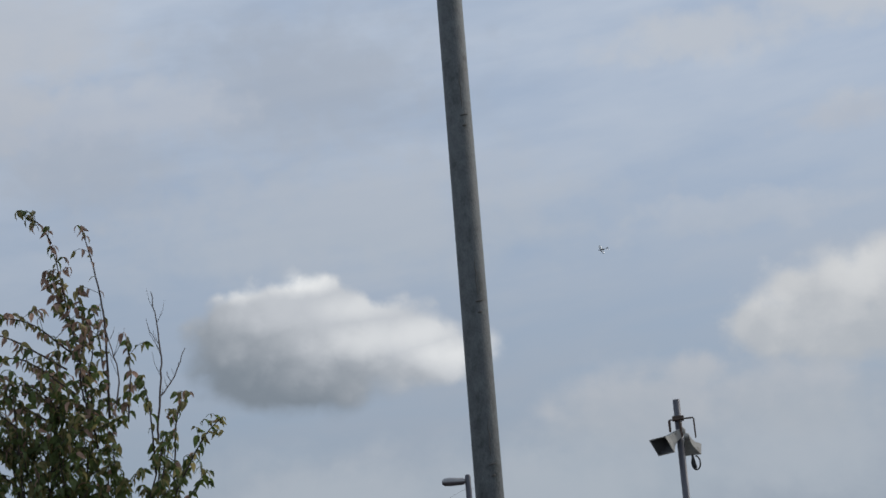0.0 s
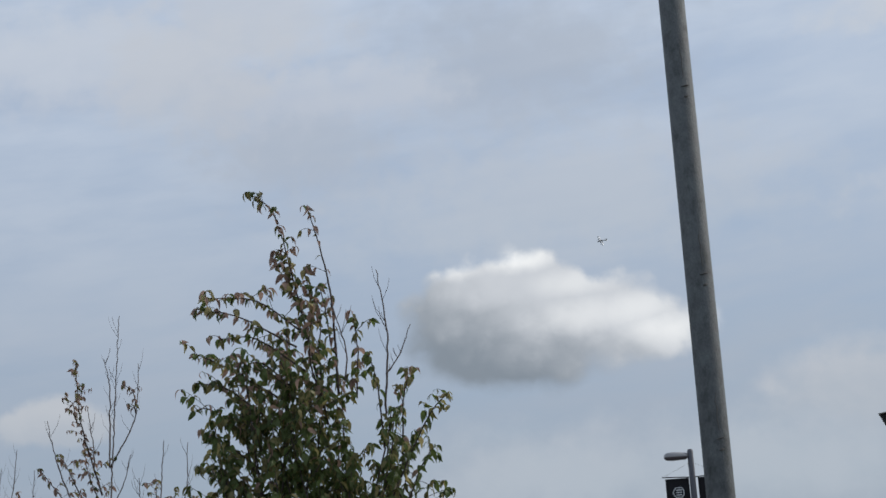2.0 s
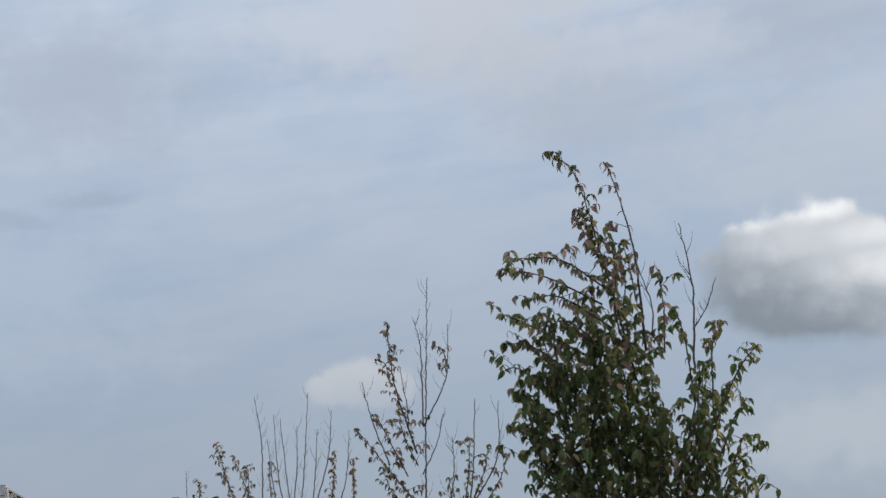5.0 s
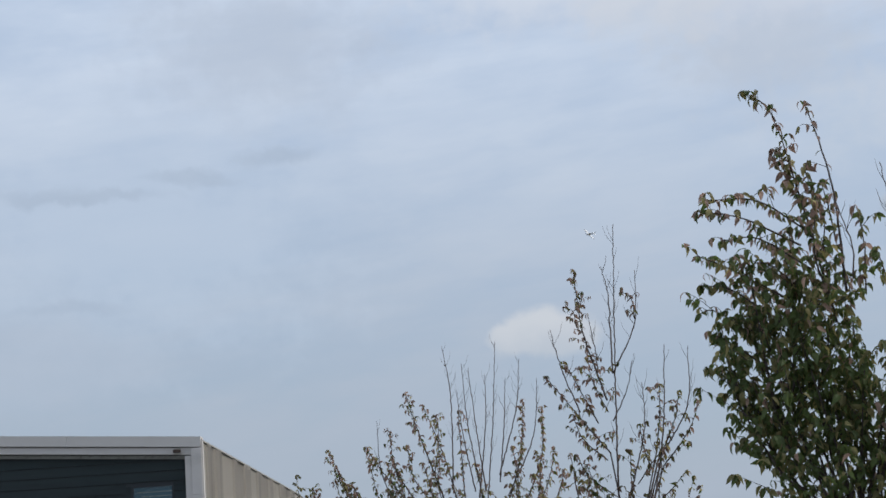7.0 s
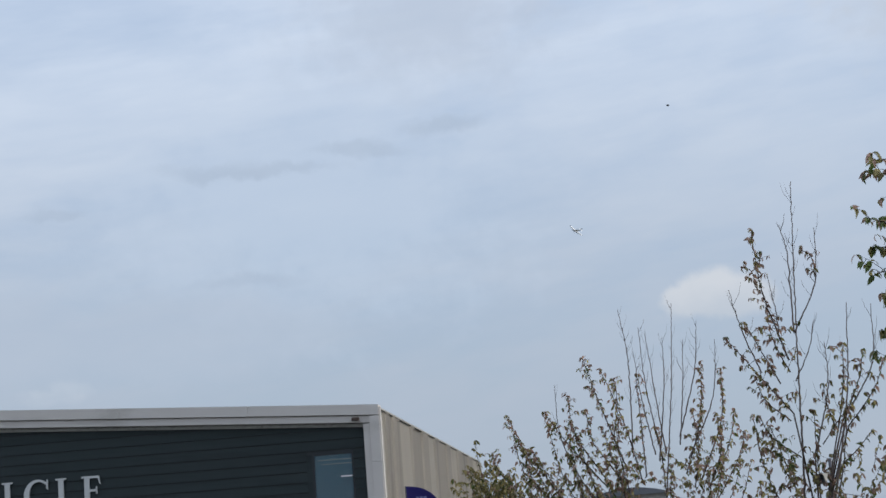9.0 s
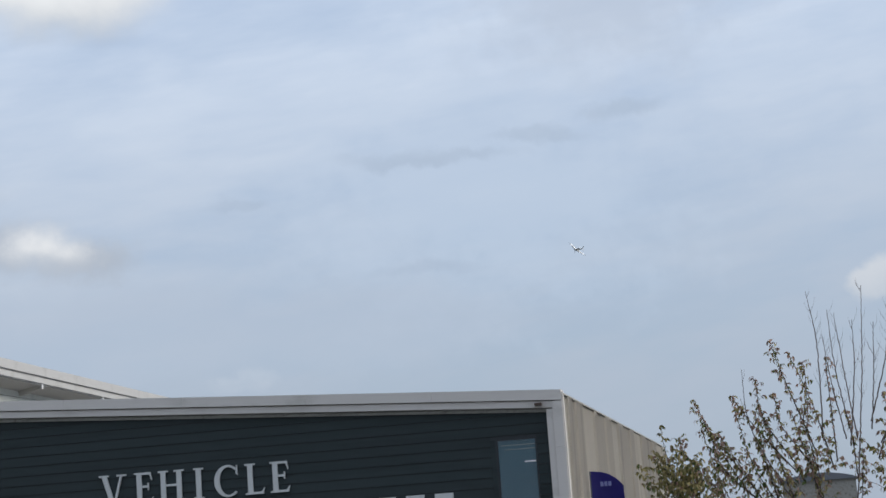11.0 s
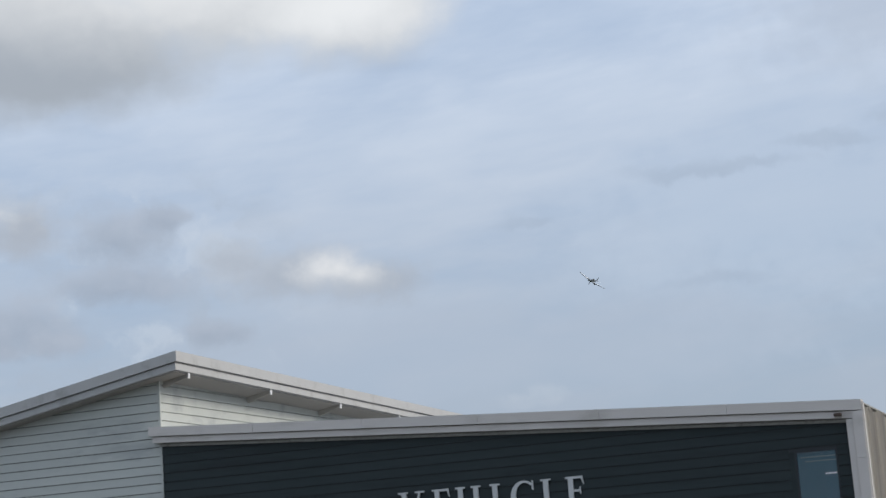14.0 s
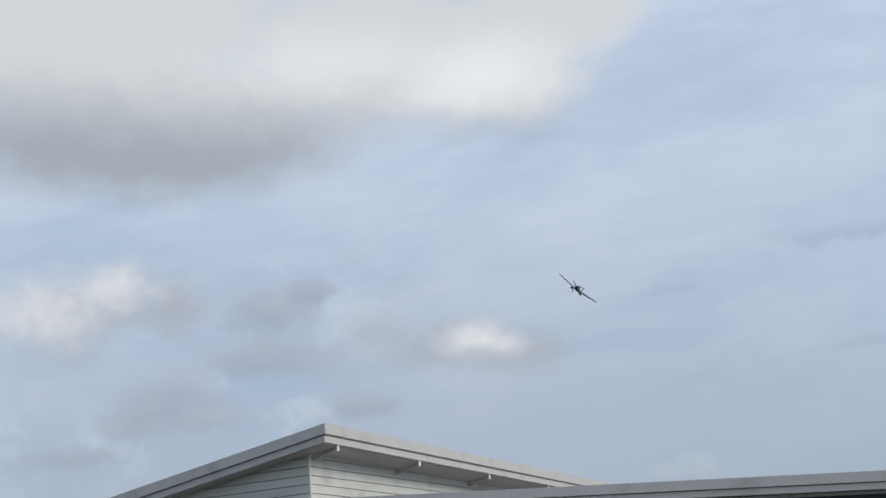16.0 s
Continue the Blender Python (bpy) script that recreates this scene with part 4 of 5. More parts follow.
def tree(name, az, dist, label, shoots, leaf, seed, fork, mixes, masses=(), dense=1.0, thick=0.035, single=0, extra=()):
    """shoots: foot, middle and tip (each across and up, in metres), and leafiness; feet are joined to the trunk's fork.
    masses: leafy bodies of the crown (across, up, half width, half height, twigs). extra: fans of further shoots."""
    rnd = random.Random(seed)
    x, y, _ = polar(az, dist)
    root = thing(name, pose(x, y, 0, 0, 0, az), label, "tree", "young trees in a row")
    wood, twigs, crown = bmesh.new(), bmesh.new(), bmesh.new()
    singles = []
    fx, fz = fork
    trunk = curve([(0, 0, 0), (0.03, 0, fz * 0.5), (fx, 0, fz)], 5)
    tube(wood, trunk, [thick * (1.25 - 0.5 * i / len(trunk)) for i in range(len(trunk))], 10)

    def put(q, turn, size, on, hang=0.0):
        kind = rnd.choices((0, 1, 2, 3), mixes(q.z))[0]
        m = leaf_pose(q, turn, size * rnd.uniform(0.6, 1.12), rnd, hang)
        if len(singles) < single and q.y < 0.1 and on is not None:
            ob = new("leaf", LEAF_MESHES[kind])
            ob.parent, ob.matrix_basis = on, m
            singles.append(ob)
        else:
            leaf_blade(crown, m, kind, rnd.uniform(0.16, 0.24))

    def leafy(pts, per_metre, size, start, on, tuft=4):
        """Leaves set spirally along a twig, closer towards its end, and a tuft hanging from the tip."""
        turn, owed = rnd.uniform(0, 360), 0.0
        n = len(pts)
        for i in range(1, n):
            if i < start * n:
                continue
            owed += per_metre * dense * (pts[i] - pts[i - 1]).length * (0.7 + 0.6 * i / n)
            while owed > 0:
                owed -= rnd.uniform(0.6, 1.4)
                turn += 137 + rnd.gauss(0, 25)
                put(pts[i - 1].lerp(pts[i], rnd.random()), turn, size, on)
        for k in range(tuft):
            put(pts[-1], turn + k * 360 / tuft + rnd.gauss(0, 20), size * 0.95, on, 8)

    shoots = list(shoots)
    for count, x0, x1, zlo, zhi, lush in extra:
        for _ in range(count):
            tx = rnd.uniform(x0, x1)
            side = (tx - (x0 + x1) / 2) / (x1 - x0) * 2
            tz = rnd.uniform(zlo, zhi) - 0.35 * side * side * (zhi - zlo)
            sx = fx + (tx - fx) * rnd.uniform(0.3, 0.6)
            sz = fz + rnd.uniform(0.1, 0.5)
            shoots.append((sx, sz, sx + (tx - sx) * rnd.uniform(0.45, 0.75), (sz + tz) / 2, tx, tz, lush * rnd.uniform(0.6, 1.2)))
    for sx, sz, mx, mz, tx, tz, amount in shoots:
        dy = rnd.uniform(-0.14, 0.14) * min(1.0, abs(tz - sz) + 0.3)
        y0 = rnd.uniform(-0.12, 0.12)
        size = ((tx - sx) ** 2 + (tz - sz) ** 2) ** 0.5
        n = max(4, int(size / 0.08))
        line = curve([(sx, y0, sz), (mx, y0 + dy * 0.5, mz), (tx, y0 + dy, tz)], n)
        wob = 0.002 if amount > 0.2 else 0.003
        line = [line[0]] + [p + Vector((rnd.gauss(0, wob), rnd.gauss(0, wob), 0)) for p in line[1:]]
        n = len(line)
        r0 = 0.0028 + 0.0042 * min(1.6, size)
        limb = bmesh.new()
        tube(limb, line, [r0 * (1 - 0.8 * i / n) + 0.0014 for i in range(n)], 6)
        if tz > sz + 0.5 and sz < fz + 1.2:
            stem = curve([(fx, 0, fz - 0.1), ((fx + sx) / 2, y0 * 0.4, (fz + sz) / 2), (sx, y0, sz)], 5)
            tube(limb, stem, [r0 * (1.5 - 0.5 * i / len(stem)) for i in range(len(stem))], 6)
        spurs = []
        if amount > 0.2:
            step = max(1, int(0.10 / (size / n)))
            for i in range(1, n - 1, step):
                if rnd.random() < 0.62 * min(amount, 1.6):
                    a = rnd.uniform(0, 2 * math.pi)
                    ln = rnd.uniform(0.07, 0.24) * (1.2 - 0.85 * i / n)
                    o = Vector((math.cos(a) * ln, math.sin(a) * ln * 0.8, ln * rnd.uniform(0.1, 0.9)))
                    tw = curve([line[i], line[i] + o * 0.6 + Vector((0, 0, 0.015)), line[i] + o], 3)
                    tube(limb, tw, [0.0028 * (1 - 0.6 * k / len(tw)) for k in range(len(tw))], 4)
                    spurs.append(tw)
        elif size > 0.3:
            for _ in range(int(4 + 5 * size)):
                i = rnd.randrange(n // 4, n - 2)
                ln = rnd.uniform(0.05, 0.24)
                o = Vector((rnd.choice((-1, 1)) * ln * rnd.uniform(.2, .5), rnd.uniform(-.04, .04), ln))
                tube(limb, [line[i], line[i] + o * 0.55 + Vector((o.x * 0.2, 0, 0)), line[i] + o], [0.0024, 0.002, 0.0012], 4)
        if amount < 0.2:
            part("bare_shoot", limb, TWIG, root, "leafless grey-brown shoot", smooth=True)
        else:
            limb = part("branch", limb, BARK, root, smooth=True)
            leafy(line, 19 * amount, leaf, 0.12, limb, 3 if amount > 0.8 else 2)
            for tw in spurs:
                leafy(tw, 14 * min(amount, 1.6), leaf, 0.3, limb, 2)
    for cx, cz, hw, hh, count in masses:
        for _ in range(count):
            a, b, ra = rnd.uniform(0, 2 * math.pi), rnd.uniform(-1, 1), rnd.random() ** 0.4
            flat_r = math.sqrt(1 - b * b) * ra
            c = Vector((cx + hw * flat_r * math.cos(a), hw * 0.8 * flat_r * math.sin(a), cz + hh * b * ra))
            o = Vector((math.cos(a), math.sin(a) * 0.8, 0)) * rnd.uniform(0.05, 0.15) + Vector((rnd.gauss(0, .04), rnd.gauss(0, .04), rnd.uniform(.03, .16)))
            tw = curve([c - o, c, c + o], 3)
            tube(twigs, tw, [0.0036 * (1 - 0.09 * k) for k in range(len(tw))], 4)
            leafy(tw, 20, leaf * 1.08, 0.0, None, 4)
    part("trunk", wood, BARK, root, smooth=True)
    tagged(part("twig", twigs, BARK, root), kind="stuff")
    tagged(part("crown", crown, LEAF_MATERIALS, root), kind="stuff")
    return root


def near_mix(h):
    k = max(0.0, min(1.0, (h - 2.95) / 1.2))
    return (0.66 - 0.5 * k, 0.28 + 0.12 * k, 0.02 + 0.46 * k, 0.04)


def far_mix(h):
    k = max(0.0, min(1.0, (h - 2.4) / 1.8))
    return (0.14 - 0.10 * k, 0.24, 0.40 + 0.34 * k, 0.22 - 0.1 * k)


LEADERS = [
    (-0.18, 3.04, -0.31, 3.74, -0.45, 4.39, 1.6), (-0.45, 4.39, -0.52, 4.52, -0.66, 4.62, 1.3), (-0.10, 3.24, -0.13, 3.96, -0.26, 4.55, 0.45),
    (-0.36, 3.88, -0.42, 4.05, -0.46, 4.22, 2.2), (-0.30, 3.62, -0.26, 3.88, -0.30, 4.10, 2.0), (-0.26, 3.45, -0.20, 3.66, -0.22, 3.88, 1.6), (-0.14, 3.60, -0.16, 3.80, -0.20, 4.02, 1.2),
    (0.02, 3.20, 0.04, 3.51, 0.03, 3.76, 1.4), (0.20, 3.05, 0.24, 3.62, 0.19, 4.06, 0.0), (0.22, 3.36, 0.33, 3.51, 0.40, 3.70, 0.0),
    (-0.05, 3.30, -0.04, 3.52, -0.12, 3.82, 0.0), (-0.34, 2.60, -0.22, 3.05, -0.22, 3.59, 1.2), (-0.49, 2.60, -0.46, 3.08, -0.43, 3.70, 1.2),
    (-0.05, 2.45, -0.08, 2.95, -0.08, 3.35, 1.2), (-0.22, 3.20, -0.28, 3.50, -0.24, 3.82, 1.3)]
SIDE_LIMBS = [
    (-0.34, 3.68, -0.63, 3.90, -0.96, 3.94, 2.0), (-0.36, 3.54, -0.72, 3.75, -1.01, 3.82, 2.0), (-0.31, 3.38, -0.63, 3.61, -0.87, 3.62, 1.8),
    (-0.50, 3.24, -0.87, 3.48, -1.06, 3.58, 2.2), (-0.52, 3.04, -0.83, 3.29, -1.03, 3.34, 1.8), (-0.62, 2.92, -0.94, 3.17, -1.05, 3.17, 1.8),
    (-0.62, 2.75, -0.88, 2.96, -0.99, 3.02, 1.8), (-0.62, 2.50, -0.92, 2.73, -1.04, 2.79, 2.0), (-0.55, 2.30, -0.78, 2.52, -0.85, 2.44, 1.8),
    (0.30, 2.75, 0.33, 3.20, 0.42, 3.38, 1.4), (0.28, 2.65, 0.47, 3.02, 0.62, 3.19, 1.7), (0.30, 2.45, 0.44, 2.75, 0.53, 2.78, 1.6),
    (0.30, 2.15, 0.42, 2.42, 0.47, 2.46, 1.5), (0.33, 2.30, 0.46, 2.58, 0.52, 2.63, 1.3), (0.19, 2.85, 0.16, 3.25, 0.11, 3.48, 1.2),
    (0.18, 2.60, 0.22, 2.95, 0.25, 3.12, 1.3), (0.45, 2.10, 0.58, 2.30, 0.67, 2.27, 0.5), (-0.42, 3.30, -0.60, 3.46, -0.74, 3.44, 1.6)]
near_tree = tree("young_tree", 10.5, 12.0, "young leafy tree turning bronze at its upright tips", LEADERS + SIDE_LIMBS,
                 0.085, 5, (-0.15, 1.7), near_mix, [(-0.55, 2.62, 0.42, 0.60, 112), (-0.46, 3.15, 0.36, 0.42, 62), (-0.05, 2.50, 0.34, 0.52, 46), (0.27, 2.35, 0.22, 0.45, 28), (-0.25, 2.0, 0.5, 0.3, 50)],
                 dense=1.2, thick=0.05, single=300, extra=[(12, -0.95, -0.1, 2.9, 3.5, 1.3), (8, -0.1, 0.42, 2.6, 3.1, 1.2)])

BARE_LEADERS = [
    (-0.11, 1.84, -0.03, 3.30, 0.07, 4.79, 0.0), (-0.05, 3.35, -0.03, 4.05, -0.08, 4.39, 0.0), (-0.05, 3.35, 0.19, 3.80, 0.24, 4.32, 0.0),
    (-0.12, 3.10, -0.30, 3.78, -0.34, 4.38, 1.6), (-0.34, 3.80, -0.38, 3.98, -0.46, 4.04, 1.5), (0.20, 3.85, 0.18, 4.05, 0.09, 4.12, 1.5),
    (-0.13, 2.61, -0.38, 2.95, -0.69, 3.38, 1.5), (-0.38, 3.00, -0.52, 3.40, -0.60, 3.79, 0.0), (-0.22, 2.90, -0.40, 3.30, -0.50, 3.52, 1.3),
    (-0.16, 2.55, -0.37, 2.75, -0.46, 3.00, 1.5), (-0.10, 2.20, -0.34, 2.40, -0.45, 2.62, 1.6), (-0.08, 2.90, 0.08, 3.20, 0.14, 3.45, 0.0),
    (-0.18, 3.30, -0.20, 3.60, -0.24, 3.90, 0.0), (-0.12, 3.00, -0.24, 3.30, -0.28, 3.55, 1.3)]
LOW_SHOOTS = [
    (0.17, 1.85, 0.37, 2.75, 0.45, 3.58, 0.0), (0.30, 2.50, 0.62, 3.00, 0.67, 3.56, 0.0), (0.30, 2.60, 0.36, 2.95, 0.38, 3.24, 1.5),
    (0.35, 2.45, 0.60, 2.75, 0.74, 3.05, 1.3), (0.25, 2.40, 0.18, 2.65, 0.16, 2.86, 1.5), (0.36, 2.60, 0.50, 2.90, 0.55, 3.15, 1.3),
    (0.10, 2.30, 0.30, 2.55, 0.40, 2.62, 1.4), (0.02, 2.20, 0.20, 2.80, 0.22, 3.25, 0.0), (0.20, 2.05, 0.42, 2.25, 0.56, 2.40, 1.4)]
tree("young_tree", 18.0, 17.0, "slender young tree with bare leaders and bronze leaves", BARE_LEADERS + LOW_SHOOTS,
     0.073, 11, (0.0, 1.5), far_mix, [(-0.2, 1.9, 0.4, 0.4, 16), (0.4, 1.9, 0.4, 0.4, 16)], dense=1.4, thick=0.03, extra=[(5, -0.65, 0.9, 2.3, 2.9, 1.2)])

BUNDLE = [
    (0.20, 2.10, 0.40, 3.60, 0.51, 4.75, 0.0), (-0.20, 2.80, -0.16, 4.02, -0.24, 4.76, 0.0), (0.20, 2.60, 0.06, 3.60, 0.02, 4.50, 0.0),
    (0.25, 2.70, 0.17, 3.60, 0.11, 4.45, 0.0), (0.45, 2.90, 0.74, 3.80, 0.83, 4.49, 0.0), (0.55, 2.60, 0.95, 3.40, 1.06, 4.20, 0.0),
    (0.50, 2.40, 0.76, 3.15, 0.84, 3.93, 1.7), (0.70, 2.30, 1.05, 3.12, 1.11, 3.83, 1.5), (0.15, 2.60, 0.30, 3.60, 0.34, 4.30, 0.0),
    (0.45, 2.80, 0.56, 3.60, 0.62, 4.25, 0.0), (0.10, 2.70, -0.02, 3.50, -0.08, 4.15, 0.0), (-0.10, 2.30, -0.30, 3.20, -0.57, 3.97, 1.2),
    (-0.05, 2.40, -0.06, 3.20, -0.07, 3.85, 1.0), (-0.30, 2.50, -0.62, 3.50, -0.80, 4.14, 1.7), (-0.45, 3.00, -0.36, 3.45, -0.40, 3.80, 1.2)]
OUTER_SHOOTS = [
    (0.60, 2.20, 0.70, 2.75, 0.66, 3.30, 1.8), (0.80, 2.20, 1.00, 2.70, 0.98, 3.20, 1.8), (0.95, 2.10, 1.25, 2.60, 1.36, 2.94, 1.8),
    (0.90, 2.30, 1.15, 2.85, 1.23, 3.25, 1.2), (-0.60, 2.30, -1.10, 2.95, -1.41, 3.43, 1.6), (-0.60, 2.40, -0.98, 3.06, -1.05, 3.62, 1.5),
    (-0.80, 2.10, -1.18, 3.00, -1.22, 3.78, 0.0), (-1.30, 2.10, -1.70, 2.85, -1.91, 3.41, 1.8), (-1.20, 2.00, -1.60, 2.45, -1.72, 2.95, 1.8),
    (-1.50, 1.90, -2.05, 2.60, -2.14, 2.90, 1.6), (-0.40, 2.40, -0.75, 2.95, -0.80, 3.40, 1.6), (0.20, 2.10, 0.18, 2.70, 0.12, 3.10, 1.5),
    (-0.30, 2.20, -0.40, 2.80, -0.36, 3.25, 1.6)]
tree("young_tree", 23.0, 25.0, "young tree with a bundle of bare upright shoots above bronze leaves", BUNDLE + OUTER_SHOOTS,
     0.084, 17, (0.0, 1.0), far_mix, [(-1.5, 2.25, 0.5, 0.45, 26), (0.75, 2.3, 0.5, 0.5, 30), (-0.5, 2.3, 0.5, 0.5, 26)], dense=1.25, thick=0.036, extra=[(11, -1.95, -0.3, 2.6, 3.3, 1.3), (6, 0.3, 1.6, 2.3, 2.9, 1.4)])

tree("young_tree", 28.0, 32.0, "low bushy tree with yellowing olive leaves", [
    (-0.06, 2.40, -0.20, 3.00, -0.27, 3.52, 0.8), (0.06, 2.40, -0.31, 2.80, -0.50, 3.00, 1.8), (0.11, 2.40, 0.05, 2.80, -0.08, 3.14, 1.8),
    (0.16, 2.40, 0.28, 2.70, 0.32, 2.95, 1.8), (-0.04, 2.40, -0.25, 2.85, -0.38, 3.05, 1.8)],
     0.105, 23, (0.1, 1.2), lambda h: (0.12, 0.46, 0.10, 0.40), [(-0.1, 2.45, 0.55, 0.55, 85), (0.3, 2.2, 0.6, 0.5, 60)], dense=1.2, thick=0.04)


# ---- small things ----
def build_flag():
    x, y, _ = polar(30.80, 55.0)
    flag = thing("feather_flag", pose(x, y, 0, 0, 0, 30.0), "blue feather flag on a thin pole", "flag")
    bm = bmesh.new()
    tube(bm, [(0, 0, 0), (0, 0, 3.66)], 0.02, 8)
    part("pole", bm, GREY_PAINT, flag)
    bm = bmesh.new()
    edge = []
    for i in range(13):
        s = i / 12
        edge.append((0.02 + 0.98 * s, 3.66 - 0.08 * s - 0.42 * s ** 3))
    fr = []
    for px, pz in edge:
        fr.append([bm.verts.new((px, 0.05 * math.sin(4 * px + z * 2), z)) for z in [1.2 + (pz - 1.2) * j / 6 for j in range(7)]])
    for a, b in zip(fr, fr[1:]):
        for j in range(6):
            bm.faces.new((a[j], b[j], b[j + 1], a[j + 1]))
    bmesh.ops.solidify(bm, geom=list(bm.faces), thickness=0.006)
    part("cloth", bm, FLAG_BLUE, flag)
    bm = bmesh.new()
    for k in range(3):
        prism(bm, [(0.3 + 0.12 * k, 3.18), (0.39 + 0.12 * k, 3.18), (0.39 + 0.12 * k, 3.32), (0.3 + 0.12 * k, 3.32)], -0.075, -0.065)
    part("print_bar", bm, FLAG_EDGE, flag)


def build_hut():
    x, y, _ = polar(23.6, 100.0)
    hut = thing("shed", pose(x, y, 0, 0, 0, 23.3), "low grey shed with a curved roof behind trees", "shed")
    bm = bmesh.new()
    box(bm, (-2.0, 0, 0), (2.0, 4, 3.9))
    part("wall", bm, HORN_GREY, hut)
    bm = bmesh.new()
    prism(bm, [(-2.2, 3.9)] + [(-2.2 + 4.4 * i / 12, 3.9 + 0.42 * math.sin(math.pi * i / 12) ** 0.7) for i in range(1, 12)] + [(2.2, 3.9)], -0.2, 4.2)
    part("roof", bm, ROOF_GREY, hut)


build_flag()
build_hut()


# ---- aircraft and insects ----
def wing_mesh(root_c, tip_c, half, x0, sweep, dihedral, thick, n=9, stripes=()):
    """One elliptical wing half towards +x, with an aerofoil section; chord along y."""
    bm = bmesh.new()
    rings = []
    for i in range(n + 1):
        s = i / n
        c = root_c * math.sqrt(max(0.0, 1 - (s * 0.985) ** 2.4)) + tip_c * s
        px, pz = x0 + (half - x0) * s, dihedral * s * half
        mid = sweep * s
        rings.append([bm.verts.new((px, mid + c * (0.35 - u), pz + c * thick * h * (1 - 0.4 * s))) for u, h in ((0, 0), (0.12, 0.5), (0.35, 0.62), (0.7, 0.3), (1, 0), (0.7, -0.15), (0.35, -0.35), (0.12, -0.32))])
    for i, (a, b) in enumerate(zip(rings, rings[1:])):
        for k in range(8):
            # upper faces whitened for glint; underside and leading edge darkened for shade
            bm.faces.new((a[k], a[(k + 1) % 8], b[(k + 1) % 8], b[k])).material_index = 2 if k > 3 or k == 0 else 1 if i in stripes else 0
    bm.faces.new(rings[-1])
    bm.faces.new(rings[0][::-1])
    bmesh.ops.recalc_face_normals(bm, faces=bm.faces[:])
    return bm


def mirror(bm):
    for v in bm.verts:
        v.co.x = -v.co.x
    bmesh.ops.reverse_faces(bm, faces=bm.faces[:])
    return bm


def build_aircraft():
    craft = thing("fighter_aircraft", pose(0, 0, 0), "grey single-engined propeller fighter aircraft in banked flight", "aircraft")
    bm = bmesh.new()
    prof = [(3.0, 0.12, 0.0), (2.8, 0.33, 0.0), (2.2, 0.46, 0.0), (1.0, 0.52, 0.02), (0.0, 0.55, 0.06), (-1.5, 0.47, 0.08), (-3.5, 0.28, 0.12), (-5.4, 0.12, 0.18), (-5.9, 0.03, 0.2)]
    rings = [[bm.verts.new((0.82 * r * math.cos(a), y, z + r * 1.1 * math.sin(a))) for a in [2 * math.pi * k / 16 for k in range(16)]] for y, r, z in prof]
    for a, b in zip(rings, rings[1:]):
        for k in range(16):
            bm.faces.new((a[k], a[(k + 1) % 16], b[(k + 1) % 16], b[k]))
    bm.faces.new(rings[0][::-1])
    bm.faces.new(rings[-1])
    bmesh.ops.recalc_face_normals(bm, faces=bm.faces[:])
    part("fuselage", bm, PLANE_DARK, craft, "dark grey fuselage", smooth=True)
    for flip in (False, True):
        bm = wing_mesh(2.6, 0.25, 5.6, 0.2, -0.15, 0.10, 0.13, 16, (3, 8, 14, 15))
        part("wing", mirror(bm) if flip else bm, [PLANE_GLINT, PLANE_TOP, PLANE_DARK], craft, "grey-banded wing, top whitened as glint, underside and leading edge darkened as shade", smooth=True, m=pose(0, 0.7, -0.35))
        bm = wing_mesh(1.1, 0.2, 1.65, 0.05, -0.1, 0.0, 0.1, 5)
        part("tailplane", mirror(bm) if flip else bm, [PLANE_GLINT, PLANE_TOP, PLANE_DARK], craft, smooth=True, m=pose(0, -5.0, 0.3))
        bm = bmesh.new()
        box(bm, (0.9, -0.6, -0.75), (1.5, 0.6, -0.45), 0.08)
        part("radiator", mirror(bm) if flip else bm, PLANE_DARK, craft)
    bm = wing_mesh(1.35, 0.25, 1.55, 0.0, -0.35, 0.0, 0.09, 5)
    part("tail_fin", bm, [PLANE_TOP, PLANE_TOP, PLANE_TOP], craft, smooth=True, m=pose(0, -5.1, 0.25, 0, -90, 0))
    bm = bmesh.new()
    tube(bm, [(0, 2.95, 0), (0, 3.2, 0), (0, 3.45, 0), (0, 3.55, 0)], [0.34, 0.28, 0.13, 0.02], 14)
    part("spinner", bm, PLANE_DARK, craft, smooth=True)
    bm = bmesh.new()
    rings = [[bm.verts.new((0.28 * k * math.cos(a), y, 0.45 + 0.5 * k * math.sin(a))) for a in [math.pi * j / 8 for j in range(9)]] for y, k in ((0.9, 0.2), (0.5, 0.8), (0.0, 1.0), (-0.7, 0.9), (-1.5, 0.3))]
    for a, b in zip(rings, rings[1:]):
        for k in range(8):
            bm.faces.new((a[k], b[k], b[k + 1], a[k + 1]))
    bmesh.ops.recalc_face_normals(bm, faces=bm.faces[:])
    part("canopy", bm, PLANE_DARK, craft, smooth=True)
    prop = new("propeller")
    prop.parent = craft
    prop.matrix_basis = pose(0, 3.1, 0)
    for k in range(3):
        bm = bmesh.new()
        box(bm, (-0.09, -0.02, 0.1), (0.09, 0.02, 1.55), 0.015)
        part("blade", bm, PLANE_DARK, prop, m=pose(0, 0, 0, 0, 120 * k + 20, 0))
    return craft, prop


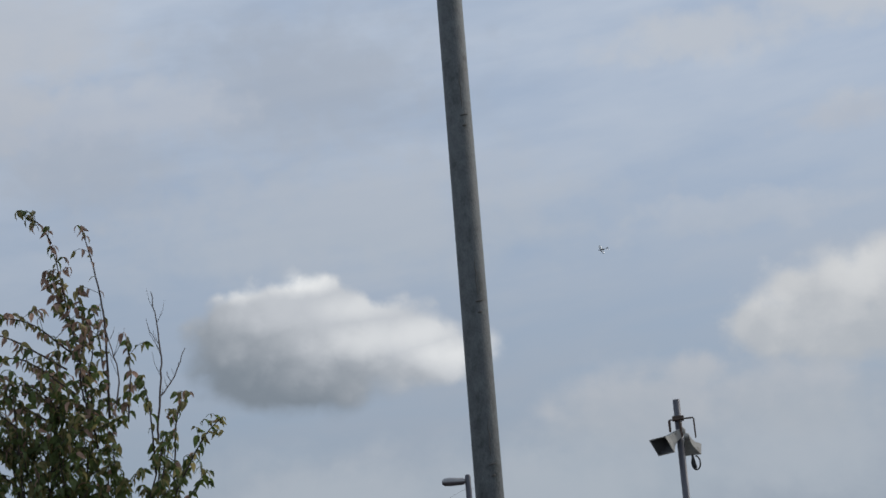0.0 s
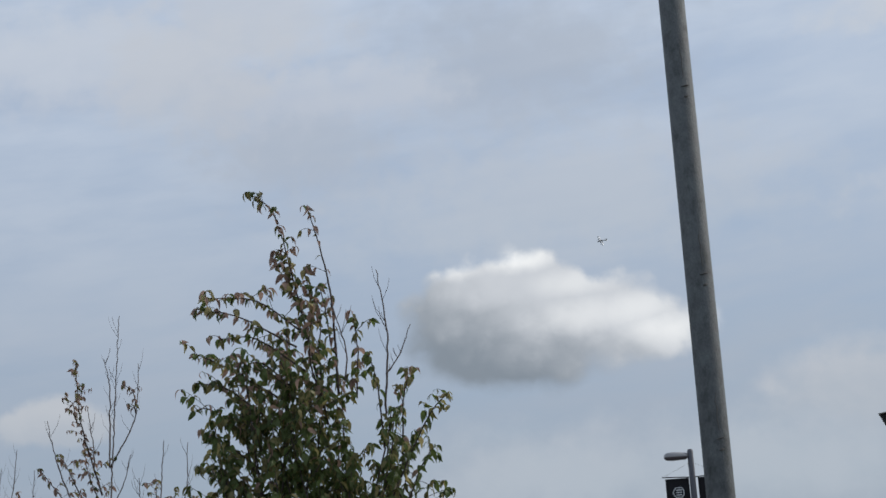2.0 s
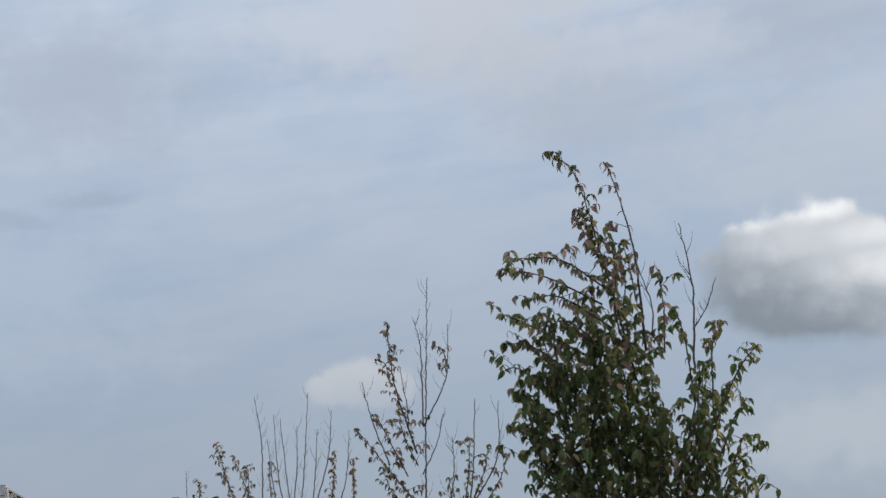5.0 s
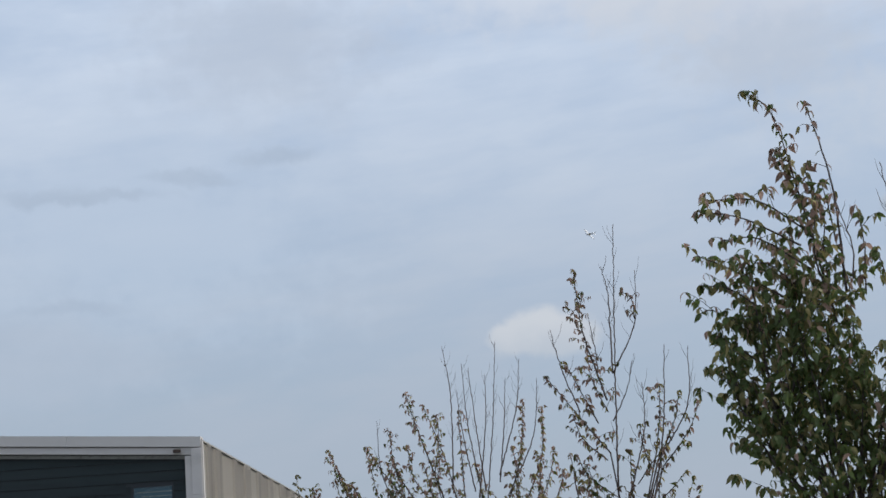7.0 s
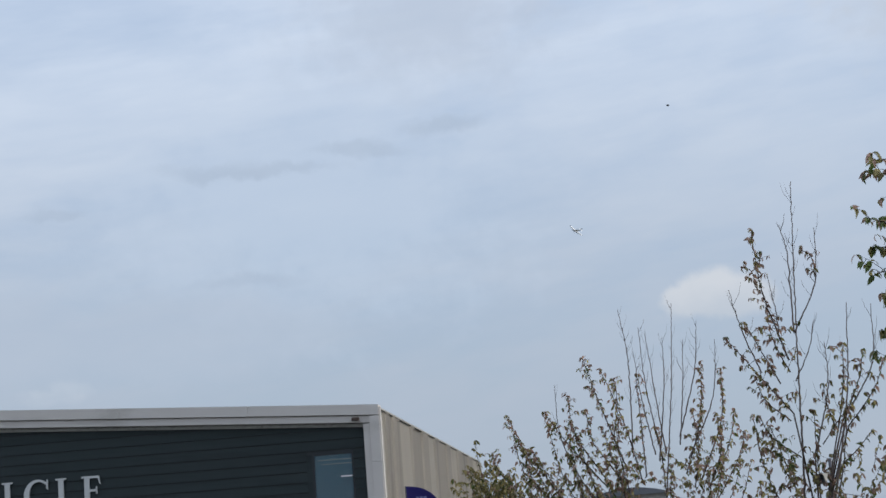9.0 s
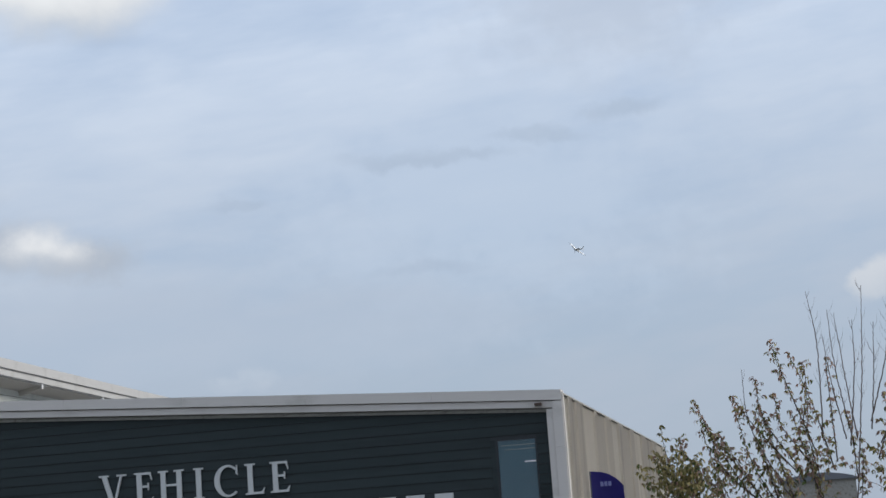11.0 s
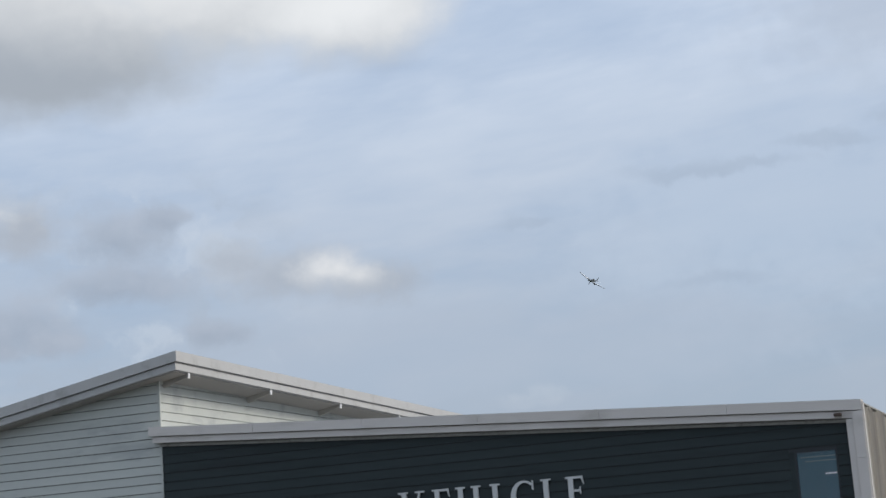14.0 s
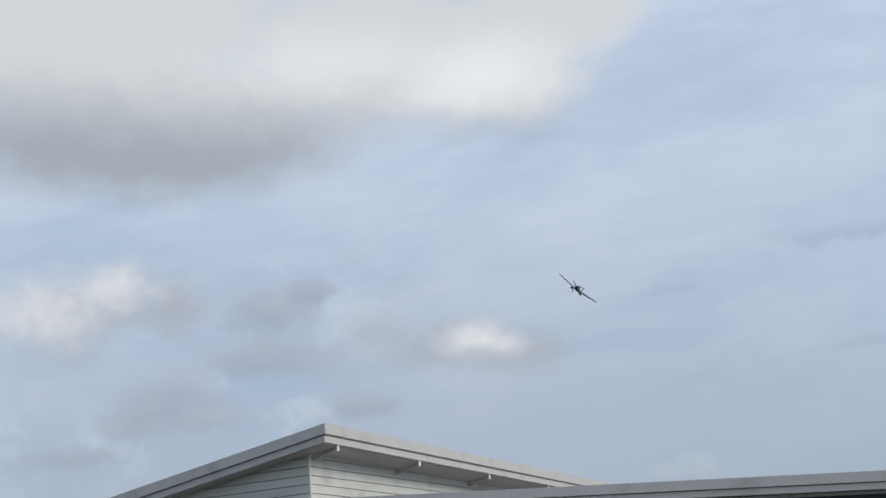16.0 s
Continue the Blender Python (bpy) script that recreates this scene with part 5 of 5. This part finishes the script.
def build_insect():
    fly = thing("flying_insect", pose(0, 0, 0), "tiny dark insect in fast flight", "insect", "insects crossing the sky")
    bm = bmesh.new()
    tube(bm, [(0, 0.007, 0), (0, 0.005, 0), (0, 0, 0), (0, -0.005, 0), (0, -0.008, 0)], [0.001, 0.003, 0.0038, 0.003, 0.001], 10)
    part("body", bm, FEATHER, fly, smooth=True)
    for s in (-1, 1):
        bm = bmesh.new()
        v = [bm.verts.new(c) for c in ((0.001 * s, 0.002, 0.002), (0.006 * s, 0.001, 0.004), (0.009 * s, -0.004, 0.003), (0.003 * s, -0.003, 0.003))]
        bm.faces.new(v)
        bmesh.ops.solidify(bm, geom=list(bm.faces), thickness=0.0003)
        part("wing", bm, HORN_GREY, fly)
    return fly


aircraft, propeller = build_aircraft()
insect_a = build_insect()
insect_b = copy_thing(insect_a, pose(0, 0, 0))

# seconds, bearing, elevation, distance, heading away from straight at the viewer, bank
FLIGHT = [
    (0, -5.29, 12.36, 1600, 72, 55), (1, -1.52, 12.40, 1580, 68, 57), (2, 1.97, 12.41, 1555, 63, 58), (3, 5.44, 12.24, 1522, 58, 57), (4, 8.76, 11.88, 1480, 53, 56),
    (5.5, 13.70, 11.25, 1395, 46, 52), (7.3, 19.33, 10.52, 1275, 39, 49), (8, 21.48, 10.33, 1220, 36, 48), (9, 24.56, 10.00, 1130, 32, 46), (10, 27.55, 9.66, 1038, 29, 45), (11.3, 31.47, 9.31, 910, 25, 44),
    (12, 33.59, 9.29, 840, 22, 43), (12.5, 35.20, 9.28, 788, 20, 45), (13, 36.69, 9.26, 737, 18, 44), (13.5, 38.17, 9.31, 685, 16, 42), (14, 39.58, 9.45, 633, 14, 40), (14.5, 40.90, 9.67, 580, 12, 40),
    (15, 42.40, 10.07, 525, 10, 41), (15.5, 43.63, 10.71, 469, 8, 42), (16, 44.70, 11.83, 413, 5, 44)]


def flying(az, el, dist, heading, bank):
    a, e, h, b = radians(az), radians(el), radians(heading), radians(bank)
    place = Vector((-math.sin(a) * math.cos(e), math.cos(a) * math.cos(e), math.sin(e))) * dist + Vector((0, 0, EYE_HEIGHT))
    dip = 0.01 + 0.15 * max(0.0, min(1.0, (dist - 450) / 300))
    toward, left = Vector((math.sin(a), -math.cos(a), 0)), Vector((-math.cos(a), -math.sin(a), 0))
    nose = (toward * math.cos(h) + left * math.sin(h) + Vector((0, 0, -dip))).normalized()
    right0 = nose.cross(Vector((0, 0, 1))).normalized()
    up0 = right0.cross(nose)
    right = right0 * math.cos(b) + up0 * math.sin(b)
    up = up0 * math.cos(b) - right0 * math.sin(b)
    return Matrix.Translation(place) @ Matrix((right, nose, up)).transposed().to_4x4()


def straight(p, q, t0, t1):
    """Rows of an even, straight flight that passes p at t0 and q at t1."""
    p, q = Vector(p), Vector(q)
    v = (q - p) / (t1 - t0)
    turn = v.to_track_quat("Y", "Z").to_matrix().to_4x4()
    return [(t, Matrix.Translation(p + v * (t - t0)) @ turn) for t in (0, 4, 8, 12, 16)]


def motions():
    # the nearest tree leans a little in the wind
    rest = near_tree.matrix_basis.copy()
    sway = [(0, 0.6), (0.5, 0.45), (1, 0.42), (2, 0.45), (3, 0.45), (4, 0.35), (4.5, 0.2), (5, 0.0), (6.2, 0.3), (7.3, 0.75), (7.5, 0.7), (8, -0.35), (8.5, -0.65), (9, -0.75), (10, -0.2), (12.5, 0.1), (16, 0.0)]
    walk(near_tree, [(t, rest @ pose(0, 0, 0, 0, lean, 0)) for t, lean in sway])
    walk(aircraft, [(t, flying(*r)) for t, *r in FLIGHT])
    walk(propeller, [(t, pose(0, 3.1, 0, 0, 47 * k, 0)) for k, t in enumerate([0.2 * i for i in range(81)])])
    walk(insect_a, straight(polar(26.2, 8, 3.51), polar(21.6, 8, 3.45), 8.9, 9.0))
    arc = [(15.2, 35.6, 18.1), (15.3, 41.2, 18.9), (15.4, 46.1, 19.6), (15.5, 50.7, 19.95), (15.6, 54.6, 19.9), (15.7, 58.1, 19.7), (15.8, 61.6, 19.35)]
    arc = [(t, Vector(polar(a, 8, EYE_HEIGHT + 7.55 * math.tan(radians(e))))) for t, a, e in arc]
    before, after = straight(arc[0][1], arc[1][1], 15.2, 15.3), straight(arc[5][1], arc[6][1], 15.7, 15.8)
    walk(insect_b, before[:4] + [(t, Matrix.Translation(p) @ before[0][1].to_3x3().to_4x4()) for t, p in arc] + after[4:])


motions()
